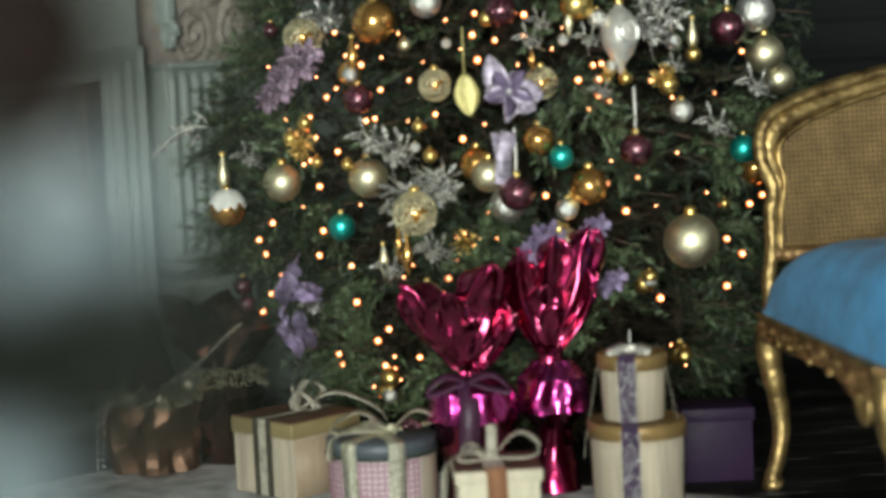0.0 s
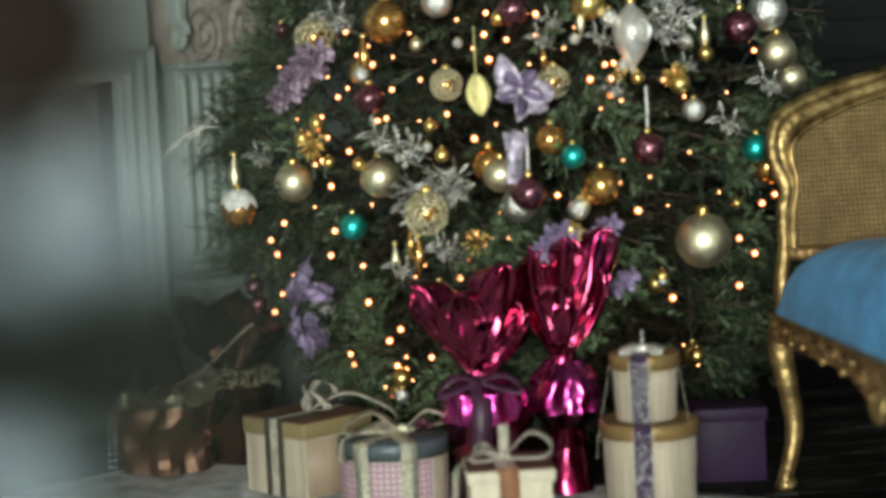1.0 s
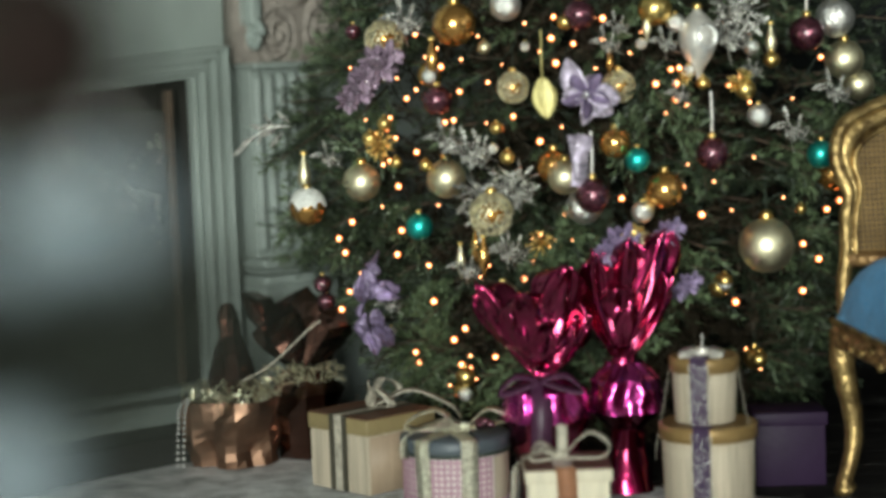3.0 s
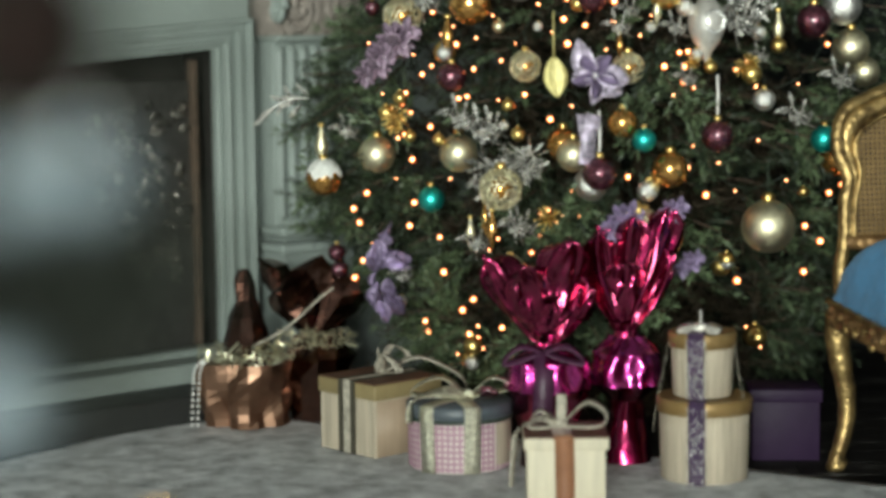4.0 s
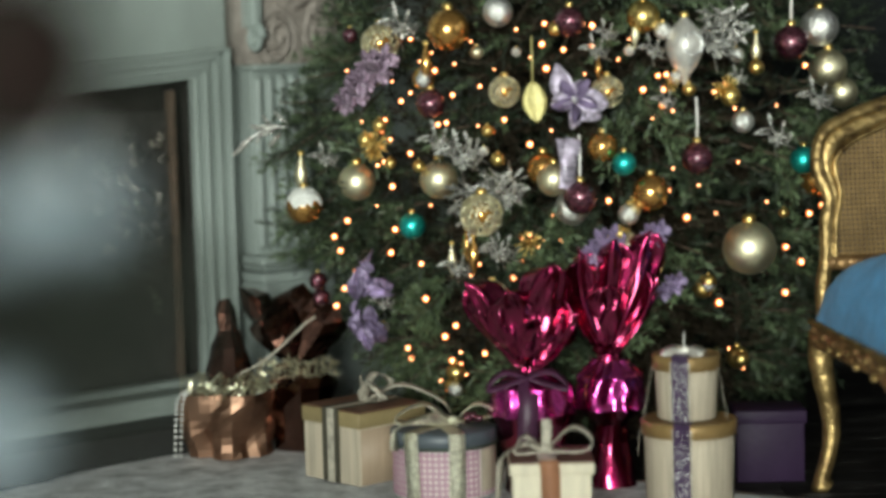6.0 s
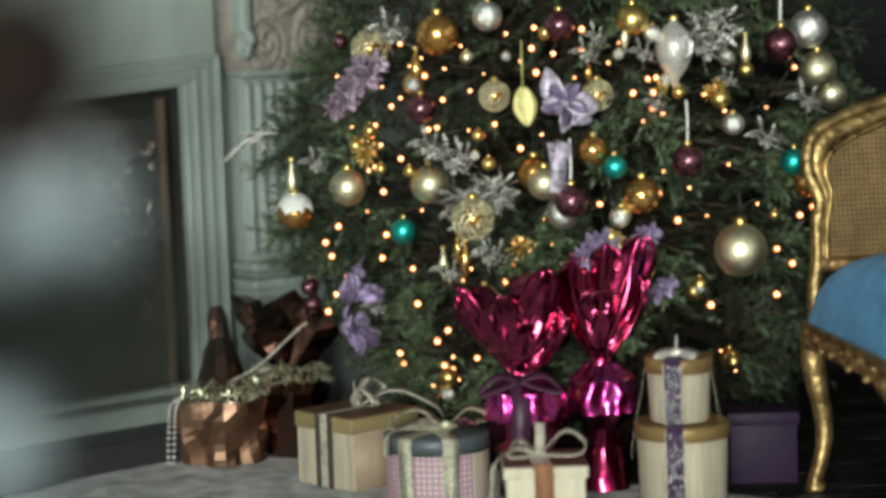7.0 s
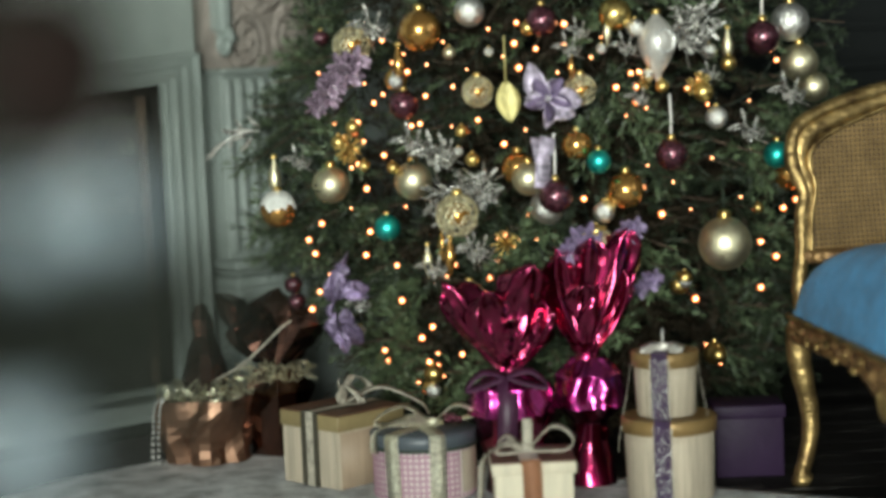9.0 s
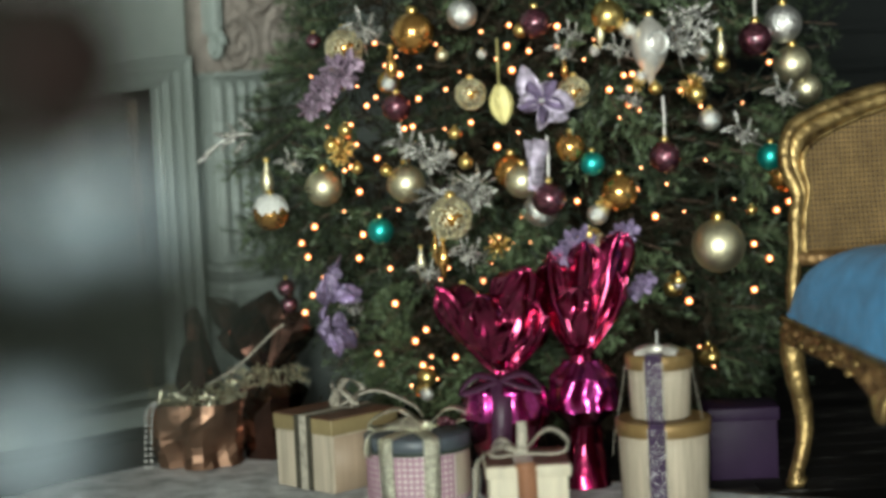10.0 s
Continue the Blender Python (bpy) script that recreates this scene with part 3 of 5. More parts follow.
# round box with pink check paper
g = thing("round_gift_box", "round pink checked gift box with blue-grey lid and gold mesh ribbons", "gift box", pose(0.014, 4.425, 0.012))
R0 = 0.106
part("body", lathe([(R0 - 0.003, 0), (R0, 0.003), (R0, 0.112)], 48), "pink_card", g)
bm = bmesh.new()
for k in range(31):
    a = radians(-100 + 200 / 30 * k - 90)
    p = [(math.cos(a) * (R0 + 0.0012), math.sin(a) * (R0 + 0.0012), z) for z in (0.004, 0.055, 0.108)]
    ribbon(p, 0.005, 0.001, (-math.sin(a), math.cos(a), 0), bm=bm)
for z in np.arange(0.01, 0.108, 0.0123):
    ribbon([(math.cos(radians(t - 90)) * (R0 + 0.0018), math.sin(radians(t - 90)) * (R0 + 0.0018), z) for t in range(-100, 42, 6)], 0.005, 0.001, (0, 0, 1), bm=bm)
part("check_print", bm, "pink_check", g, "darker pink check stripes", smooth=False)
part("pale_panel", ribbon([(math.cos(radians(t - 90)) * (R0 + 0.003), math.sin(radians(t - 90)) * (R0 + 0.003), 0.058) for t in range(44, 86, 4)], 0.088, 0.0012), "cream_paper", g, "pale printed side panel", smooth=False)
part("lid", lathe([(R0 + 0.002, 0.106), (R0 + 0.006, 0.107), (R0 + 0.006, 0.136), (R0 + 0.002, 0.139), (0.02, 0.1395)], 48), "blue_lid", g)
part("lid_rim", lathe([(R0 + 0.0065, 0.105), (R0 + 0.0085, 0.1065), (R0 + 0.0085, 0.1105), (R0 + 0.0065, 0.112)], 48, caps=False), "wire", g, "dark lid edge")
for t in (-36, 13):
    a = radians(t - 90)
    ro = R0 + 0.0095
    s = (-math.sin(a), math.cos(a), 0)
    part("ribbon_band", ribbon(curve_points([(math.cos(a) * (R0 + 0.004), math.sin(a) * (R0 + 0.004), 0.001), (math.cos(a) * ro, math.sin(a) * ro, 0.1), (math.cos(a) * ro, math.sin(a) * ro, 0.136), (math.cos(a) * (R0 - 0.01), math.sin(a) * (R0 - 0.01), 0.1425), (0, 0, 0.143)], 16), 0.034, 0.0015, s), "gold_mesh", g)
c = Vector((0.02, 0, 0.146))
bow([([c, c + Vector((-0.06, -0.02, 0.045)), c + Vector((-0.12, -0.03, 0.012)), c], (0.2, 1, 0.1)), ([c, c + Vector((0.05, -0.03, 0.045)), c + Vector((0.09, -0.02, 0.02)), c], (0.2, 1, 0.1))],
    [([c, c + Vector((-0.05, -0.05, 0.02)), c + Vector((-0.115, -0.075, 0.004)), c + Vector((-0.125, -0.09, -0.04))], (0.4, 0.8, 0.2))], c, "gold_mesh", g, 0.03)
for k in range(5):
    part("berry", sphere(0.009, 10, m=Matrix.Translation(c + Vector((0.03 + 0.012 * (k % 3), -0.03 + 0.01 * (k // 3), 0.012 + 0.006 * (k % 2))))), "plum", g, "dark red berry")

# ivory box with brown lid top and bow
g = thing("gift_box", "ivory square gift box with brown satin ribbon and bow", "gift box", pose(0.2185, 4.135, 0.012, 0, 0, -1))
h = 0.082
part("body", slab(-h + 0.006, h - 0.006, -h + 0.006, h - 0.006, 0, 0.11, 0.002), "ivory_paper", g)
part("lid", slab(-h, h, -h, h, 0.105, 0.128, 0.002), "ivory_paper", g)
part("lid_top", slab(-h + 0.001, h - 0.001, -h + 0.001, h - 0.001, 0.1283, 0.131), "brown_card", g, "dark brown lid top", smooth=False)
part("ribbon_band", ribbon(curve_points([(-0.002, -h + 0.003, 0), (-0.003, -h + 0.002, 0.06), (-0.004, -h - 0.0035, 0.115), (-0.006, -h - 0.003, 0.13), (-0.008, -h + 0.02, 0.134), (-0.01, h, 0.134)], 20), 0.037, 0.0015, (1, 0, 0)), "brown_ribbon", g)
c = Vector((-0.008, 0.0, 0.138))
bow([([c, c + Vector((0.05, -0.02, 0.05)), c + Vector((0.088, -0.03, 0.03)), c + Vector((0.075, -0.03, 0.005)), c], (0.2, 1, 0.2)), ([c, c + Vector((-0.04, 0.0, 0.03)), c + Vector((-0.06, -0.01, 0.0)), c], (0.2, 1, 0.2))],
    [([c, c + Vector((-0.04, -0.03, 0.02)), c + Vector((-0.085, -0.06, 0.0)), c + Vector((-0.095, -0.095, -0.04)), c + Vector((-0.1, -0.1, -0.1))], (0.4, 0.8, 0.2))], c, "lace_ribbon", g, 0.02)
part("ribbon_stub", ribbon(curve_points([c, c + Vector((0.002, 0, 0.03)), c + Vector((0.002, 0.004, 0.062))], 6), 0.02, 0.002, (1, 0, 0)), "lace_ribbon", g)


# two stacked round hat boxes
def hat_box(at, r, h, label):
    g = thing("hat_box", label, "gift box", at, group="stacked hat boxes")
    part("body", lathe([(r - 0.006, 0), (r - 0.004, 0.002), (r - 0.001, h * 0.75), (r, h)], 56), "cream_paper", g)
    part("lid", lathe([(r + 0.001, h - 0.002), (r + 0.005, h - 0.001), (r + 0.0055, h + 0.026), (r + 0.002, h + 0.029), (r - 0.004, h + 0.0275), (0.02, h + 0.0275)], 56), "old_gold_lid", g, "old gold lid")
    bm = ribbon([(0.001, -r - 0.0065, 0.0), (0.0, -r - 0.0075, h * 0.5), (0, -r - 0.0075, h + 0.02), (0, -r - 0.004, h + 0.031), (0, 0, h + 0.031)], 0.0335, 0.0018, (1, 0, 0))
    part("ribbon_band", bm, "purple_glitter", g, "purple glitter ribbon", smooth=False)
    rf = random.Random(int(r * 1000))
    bm = bmesh.new()
    for k in range(150):
        p = Vector((rf.uniform(-0.0155, 0.0155), -r - 0.0088, rf.uniform(0.002, h + 0.018)))
        q = rf.uniform(0.0005, 0.0011)
        slab(p.x - q, p.x + q, p.y - 0.0004, p.y + 0.0004, p.z - q, p.z + q, bm=bm)
    tagged(part("glitter", bm, "silver", g, "silver glitter flakes", smooth=False), kind="stuff")
    for s in (-1, 1):
        part("ribbon_edge", ribbon([(s * 0.0185, -r - 0.0055, 0.0), (s * 0.0185, -r - 0.0055, h + 0.02)], 0.0022, 0.0018, (1, 0, 0)), "lace_ribbon", g, smooth=False)
    return g


H1 = hat_box(pose(0.512, 4.285, 0.012, 0, 0, -16), 0.092, 0.14, "large round cream hat box with gold lid on the rug")
H2 = hat_box(pose(0.508, 4.285, 0.1825, 0, 0, -18), 0.064, 0.102, "smaller round cream hat box stacked on the larger one")
c = Vector((0, -0.02, 0.136))
for s in (-1, 1):
    part("bow_loop", ribbon(curve_points([c, c + Vector((s * 0.02, -0.008, 0.009)), c + Vector((s * 0.042, -0.015, 0.0)), c], 14), 0.03, 0.0015, (0, 1, 0.3)), "pearl", H2, "pale satin bow")
    part("cord", tube(curve_points([(s * 0.064, -0.01, 0.13), (s * 0.077, -0.015, 0.05), (s * 0.094, -0.02, -0.04), (s * 0.098, -0.02, -0.08)], 14), 0.0006, 5), "lace_ribbon", H2, "thin pale cord")
part("knot", sphere(0.011, 12, m=Matrix.LocRotScale(c + Vector((0, 0, 0.005)), None, (1.4, 1, 0.8))), "pearl", H2)
part("cord_loop", tube([c, c + Vector((0.0, 0, 0.04))], 0.0016, 5), "white_ribbon", H2)

# purple box
g = thing("gift_box", "plain deep purple lidded card box beside the chair", "gift box", pose(0.716, 4.565, 0.0, 0, 0, -3))
part("body", slab(-0.072, 0.072, -0.085, 0.03, 0, 0.132, 0.002), "purple_card", g)
part("lid", slab(-0.077, 0.077, -0.09, 0.035, 0.127, 0.155, 0.003), "purple_card", g)


# ---- foil wraps ----
def foil(profile, seg, seed, crumple, pleats=0.0, count=9, tips=0.0, lean=(0, 0)):
    """A crumpled foil skin: pleated, faceted rings; tips makes the upper rim ragged."""
    r = random.Random(seed)
    ph = [r.uniform(0, 6.28) for _ in range(6)]
    top, low = profile[-1][1], profile[0][1]

    def warp(a, rad, z):
        u = (z - low) / (top - low)
        saw = abs(((a * count / 6.283 + 0.35 * math.sin(3 * a + ph[0]) + 0.5 * u) % 1) * 2 - 1)
        q = noise.noise((math.cos(a) * 1.5 + seed, math.sin(a) * 1.5, z * 11)) + 0.28 * noise.noise((math.cos(a) * 4 + seed, math.sin(a) * 4, z * 26))
        k = rad * (1 + pleats * (saw - 0.5) * (0.3 + u)) + crumple * q
        zz = z + tips * u ** 4 * (0.8 * math.sin(2 * a + ph[1]) + 0.6 * math.sin(5 * a + ph[2]) + 0.25 * math.sin(9 * a + ph[3]))
        return (k * math.cos(a) + lean[0] * u * u, k * math.sin(a) + lean[1] * u * u, zz)

    dense = []
    for (r0, z0), (r1, z1) in zip(profile, profile[1:]):
        m = max(1, int(abs(z1 - z0) / 0.014 + abs(r1 - r0) / 0.02))
        dense += [(r0 + (r1 - r0) * i / m, z0 + (z1 - z0) * i / m) for i in range(m)]
    dense.append(profile[-1])
    return lathe(dense, seg, warp, caps=False)


def creased_wrap(profile, seed, amp, seg=64, step=0.004):
    """Stiff foil pulled round a pot: smooth panes that meet in sharp, mostly upright creases."""
    def warp(a, rad, z):
        c, q = math.cos(a), math.sin(a)
        n1 = abs(noise.noise((c * 1.7 + seed, q * 1.7, z * 7)))
        n2 = abs(noise.noise((c * 3.1 - seed, q * 3.1 + z * 5, z * 13)))
        k = rad + amp * (0.55 - 1.5 * n1 - 0.6 * n2)
        return (k * c, k * q, z)

    dense = []
    for (r0, z0), (r1, z1) in zip(profile, profile[1:]):
        m = max(1, int((abs(z1 - z0) + abs(r1 - r0)) / step))
        dense += [(r0 + (r1 - r0) * i / m, z0 + (z1 - z0) * i / m) for i in range(m)]
    dense.append(profile[-1])
    return lathe(dense, seg, warp, caps=False)


def foil_leaf(length, width, seed, sag=0.32, thick=0.0007, n=26, m=18, fold=1.0):
    """One cupped, creased sheet of foil rising from the tie along +z, bulging to -y, its rim rolled over."""
    bm = bmesh.new()
    rows = []
    for i in range(n + 1):
        u = i / n
        half = width / 2 * (0.16 + 0.84 * math.sin(math.pi * min(0.5, u * 0.62)) ** 1.1) * (1 if u < 0.8 else math.sqrt(max(0.03, 1 - ((u - 0.8) / 0.205) ** 2)))
        row = []
        for k in range(m + 1):
            v = 2 * k / m - 1
            q = noise.noise((u * 2.2 + seed, v * 1.2, seed * 0.37))
            crease = abs(noise.noise((u * 1.3 + v * 0.5 + seed, v * 2.1 - u * 0.6, 5.0)))
            fine = abs(noise.noise((u * 3.4 - v + seed, v * 3.2 + u, 9.0)))
            y = -sag * width * (1 - v * v) * (0.4 + 0.6 * u) - 0.024 * q * (0.3 + u) + fold * (0.034 * crease + 0.004 * fine) * (0.25 + u) - 0.1 * width * max(0, u - 0.82) / 0.18 * (1 - abs(v))
            row.append(bm.verts.new((v * half + 0.01 * q * u, y, length * u * (1 - 0.06 * v * v * u) + 0.012 * q * u)))
        rows.append(row)
    for a, b in zip(rows, rows[1:]):
        for k in range(m):
            bm.faces.new((a[k], a[k + 1], b[k + 1], b[k]))
    ext = bmesh.ops.extrude_face_region(bm, geom=list(bm.faces))
    for v in [g0 for g0 in ext["geom"] if isinstance(g0, bmesh.types.BMVert)]:
        v.co.y += thick
    return bm


def foil_bouquet(at, seed, wrap, leaves, label, material="magenta_foil"):
    g = thing("foil_wrapped_pot", label, "wrapped plant", at, group="foil wrapped pots")
    part("pot_wrap", creased_wrap(wrap[-3:], seed, 0.026), "magenta_foil_lit", g, "pink creased foil, window reflection in its colour")
    part("skirt", creased_wrap(wrap[:-2], seed + 5, 0.012, 22), material, g, "dark crimson creased foil")
    top = wrap[-1][1]
    part("collar", foil([(0.027, top - 0.004), (0.022, top + 0.012), (0.03, top + 0.03)], 26, seed + 1, 0.004, 0.3, 9), material, g, smooth=False)
    for k, (ang, yaw, ln, wd) in enumerate(leaves):
        part("foil_leaf", foil_leaf(ln, wd, seed * 7 + k), material, g, at=pose(0, 0, top) @ pose(0, 0, 0, 0, ang, yaw))
    if seed == 3:
        part("ribbon_tail", ribbon(curve_points([(-0.012, -0.04, top), (-0.012, -0.09, 0.2), (-0.017, -0.092, 0.1), (-0.018, -0.08, 0.02)], 12), 0.042, 0.0015, (1, 0, 0)), "plum_ribbon", g, "dark plum ribbon")
        for s in (-1, 1):
            part("bow_loop", ribbon(curve_points([(-0.012, -0.05, top), (-0.012 + s * 0.05, -0.07, top + 0.012), (-0.012 + s * 0.085, -0.07, top - 0.022), (-0.012 + s * 0.045, -0.06, top - 0.016), (-0.012, -0.05, top)], 16), 0.022, 0.0012, (0, 1, 0.5)), "plum_ribbon", g, "dark plum ribbon")
    return g


foil_bouquet(pose(0.2, 4.41, 0.012), 3, ((0.055, 0.0), (0.062, 0.09), (0.084, 0.165), (0.072, 0.225), (0.03, 0.25)), ((-4, 180, 0.17, 0.16), (25, 150, 0.18, 0.13), (-34, -18, 0.235, 0.1), (12, 5, 0.235, 0.12), (-14, -6, 0.18, 0.13), (33, 20, 0.15, 0.1), (2, 0, 0.12, 0.12)), "crumpled magenta foil wrapped pot tied with plum ribbon")
foil_bouquet(pose(0.367, 4.46, 0.012), 17, ((0.056, 0.0), (0.036, 0.09), (0.034, 0.13), (0.07, 0.165), (0.06, 0.232), (0.03, 0.265)), ((-10, 170, 0.22, 0.14), (14, 190, 0.24, 0.13), (-14, -8, 0.23, 0.1), (4, 0, 0.26, 0.11), (19, 10, 0.29, 0.1), (26, 15, 0.2, 0.1), (-2, 0, 0.16, 0.12)), "tall magenta foil wrapped pot with flared top")

# bronze foil pots by the fireplace
g = thing("foil_wrapped_pot", "bronze foil wrapped pot with tinsel and a bead chain", "wrapped plant", pose(-0.478, 4.915, 0.012), group="foil wrapped pots")
part("pot_wrap", creased_wrap([(0.088, 0.0), (0.105, 0.07), (0.104, 0.15)], 12, 0.032, 26, 0.018), "bronze_foil", g, smooth=False)
part("soil", lathe([(0.02, 0.11), (0.092, 0.112), (0.093, 0.12), (0.02, 0.125)], 20), "dark_leaf", g)
part("bottle_wrap", foil([(0.05, 0.11), (0.058, 0.19), (0.04, 0.25), (0.022, 0.29), (0.024, 0.33), (0.012, 0.36), (0.002, 0.362)], 11, 23, 0.012, 0.25, 5), "dark_foil", g, "dark bronze foil twisted cone", smooth=False)
rnd = random.Random(31)
bm = bmesh.new()
for k in range(230):
    a, q = rnd.uniform(3.2, 6.6), rnd.uniform(0.06, 0.112)
    p = Vector((q * math.cos(a), q * math.sin(a), 0.145 + rnd.uniform(-0.005, 0.045)))
    d = Vector((rnd.gauss(0, 1), rnd.gauss(0, 1), rnd.gauss(0, 1))).normalized() * rnd.uniform(0.008, 0.018)
    ribbon([p - d, p, p + d], 0.0028, 0.0006, (rnd.random(), rnd.random(), rnd.random()), bm=bm)
tagged(part("tinsel", bm, "tinsel", g, "pale gold tinsel shreds", smooth=False), kind="stuff")
bm = bmesh.new()
for x0 in (-0.108, -0.121):
    pts = curve_points([(-0.07, -0.05, 0.165), (x0 + 0.008, -0.045, 0.14), (x0, -0.045, 0.08), (x0 - 0.004, -0.047, 0.004)], 16)
    for p in pts:
        sphere(0.0046, 6, bm=bm, m=Matrix.Translation(p))
part("bead_chain", bm, "bead", g, "string of small silver beads")

g = thing("foil_wrapped_pot", "dark bronze foil wrapped pot with pointed crumpled top", "wrapped plant", pose(-0.31, 4.97, 0.012), group="foil wrapped pots")
part("pot_wrap", creased_wrap([(0.06, 0.0), (0.07, 0.06), (0.078, 0.15), (0.05, 0.2)], 41, 0.034, 12, 0.034), "dark_foil", g, smooth=False)
for k, (ang, yaw, ln, wd) in enumerate(((5, 180, 0.15, 0.16), (-36, -15, 0.235, 0.07), (-20, 0, 0.16, 0.15), (4, 8, 0.2, 0.12), (30, 15, 0.17, 0.13), (48, 20, 0.16, 0.09))):
    part("foil_leaf", foil_leaf(ln, wd, 90 + k, n=6, m=4, fold=1.6), "dark_foil", g, "dark bronze foil", smooth=False, at=pose(-0.01, 0, 0.19) @ pose(0, 0, 0, 0, ang, yaw))
bm = bmesh.new()
for k in range(160):
    p = Vector((rnd.uniform(-0.1, 0.09), rnd.uniform(-0.11, -0.05), 0.2 + rnd.uniform(-0.02, 0.02)))
    d = Vector((rnd.gauss(0, 1), rnd.gauss(0, 1), rnd.gauss(0, 1))).normalized() * rnd.uniform(0.007, 0.015)
    ribbon([p - d, p, p + d], 0.0026, 0.0006, (rnd.random(), rnd.random(), rnd.random()), bm=bm)
tagged(part("tinsel", bm, "tinsel", g, "pale gold tinsel shreds", smooth=False), kind="stuff")
part("cord", tube(curve_points([(-0.14, -0.1, 0.19), (-0.07, -0.12, 0.23), (0.01, -0.115, 0.3), (0.04, -0.1, 0.32)], 16), 0.003, 6), "lace_ribbon", g, "twisted pale cord")

for x, z in ((-0.262, 0.4), (-0.256, 0.36)):
    g = thing("bauble", "dark red bauble tucked in the bronze foil", "ornament", pose(x, 4.9, z + 0.012), group="tree ornaments")
    part("ball", sphere(0.021, 16), "plum", g)
    part("cap", lathe([(0.005, 0.019), (0.005, 0.025), (0.002, 0.027)], 8), "gold", g)

# ---- gilt chair ----
chair = thing("gilt_chair", "gilded carved chair with cane back and blue velvet seat", "chair", pose(0.805, 4.385, 0, 0, 0, 8))
W, DP = 0.64, 0.62


def cabriole(x, y, sx, sy):
    pts = curve_points([(x, y, 0.33), (x - 0.004 * sx, y, 0.28), (x + 0.004 * sx, y, 0.225), (x + 0.018 * sx, y + 0.004 * sy, 0.16), (x + 0.018 * sx, y + 0.004 * sy, 0.1), (x + 0.003 * sx, y, 0.045), (x - 0.006 * sx, y - 0.004, 0.022), (x, y, 0.003)], 30)
    bm = tube(pts, 0.0265, 14, taper=lambda u: 1.1 - 0.5 * math.sin(math.pi * 0.5 * min(1, u * 1.15)) + 0.3 * math.exp(-((u - 0.93) / 0.05) ** 2) + 0.03 * math.sin(u * 50))
    return part("leg", bm, "gilt", chair)


cabriole(0.0, 0.0, 1, 1)
cabriole(W, 0.0, -1, 1)
cabriole(-0.02, -DP, 1, -1)
cabriole(W + 0.02, -DP, -1, -1)


def rail(p0, p1, name, dip, mid=0.5, t0=0.352, t1=0.352):
    """A seat rail with a scalloped lower edge and carved relief."""
    a, b = Vector(p0), Vector(p1)
    d = (b - a).normalized()
    n = Vector((-d.y, d.x, 0))
    bm = bmesh.new()
    rows = []
    m = 90
    for i in range(m + 1):
        u = i / m
        low = 0.303 - dip * max(0, math.cos((u - mid) * 5)) ** 2 * (abs(u - mid) < 0.314)
        p = a + (b - a) * u
        top = t0 + (t1 - t0) * u
        low = min(low, top - 0.034)
        row = []
        for k in range(9):
            v = k / 8
            z = top + (low - top) * v
            o = 0.016 + 0.008 * math.sin(math.pi * v) + 0.0075 * (math.sin(u * 58 + 5 * v) + 0.7 * math.sin(u * 101 - 9 * v)) * math.sin(math.pi * v) ** 2 + (0.006 if v > 0.85 or v < 0.15 else 0)
            row.append(bm.verts.new(p + n * o + Vector((0, 0, z))))
        row += [bm.verts.new(p - n * 0.014 + Vector((0, 0, low))), bm.verts.new(p - n * 0.014 + Vector((0, 0, top)))]
        rows.append(row)
    for r0, r1 in zip(rows, rows[1:]):
        for k in range(11):
            bm.faces.new((r0[k], r0[(k + 1) % 11], r1[(k + 1) % 11], r1[k]))
    bm.faces.new(rows[0])
    bm.faces.new(list(reversed(rows[-1])))
    bmesh.ops.recalc_face_normals(bm, faces=bm.faces)
    ob = part(name, bm, "gilt_worn", chair)
    edge = [a + (b - a) * (i / 70) + n * 0.023 + Vector((0, 0, t0 + (t1 - t0) * i / 70 - 0.003)) for i in range(71)]
    part("beading", tube(edge, 0.0062, 7, taper=lambda u: 1 + 0.35 * math.sin(u * 190)), "gilt", ob, "carved gilt beading")
    cpt = a + (b - a) * mid
    bm = bmesh.new()
    for k in range(7):
        ang = radians(-70 + 140 / 6 * k)
        q = cpt + d * (0.026 * math.sin(ang)) + n * 0.024 + Vector((0, 0, 0.302 - dip * 0.55 - 0.026 * math.cos(ang)))
        sphere(0.0125, 10, bm=bm, m=Matrix.LocRotScale(q, None, (0.75, 0.75, 1.7)))
    part("carved_shell", bm, "gilt", ob, "worn gilt carved shell")
    for s in (0.2, 0.28, 0.35, 0.43, 0.52, 0.6, 0.7, 0.8, 0.88):
        q = a + (b - a) * s + n * 0.026 + Vector((0, 0, t0 + (t1 - t0) * s - 0.034 - 0.012 * math.sin(s * 40)))
        part("carved_leaf", sphere(0.014, 10, m=Matrix.LocRotScale(q, Euler((0, 0, math.atan2(d.y, d.x))), (0.95, 0.5, 0.62)) @ Euler((0, 0.7 * math.sin(s * 55), 0)).to_matrix().to_4x4()), "gilt", ob)
    return ob


rail((-0.02, -DP, 0), (0, 0, 0), "side_rail", 0.045, 0.08, 0.341, 0.36)
rail((W, 0, 0), (W + 0.02, -DP, 0), "side_rail", 0.045, 0.92, 0.36, 0.341)
rail((W + 0.02, -DP, 0), (-0.02, -DP, 0), "front_rail", 0.045, 0.5, 0.341, 0.341)
rail((0, 0, 0), (W, 0, 0), "back_rail", 0.0)
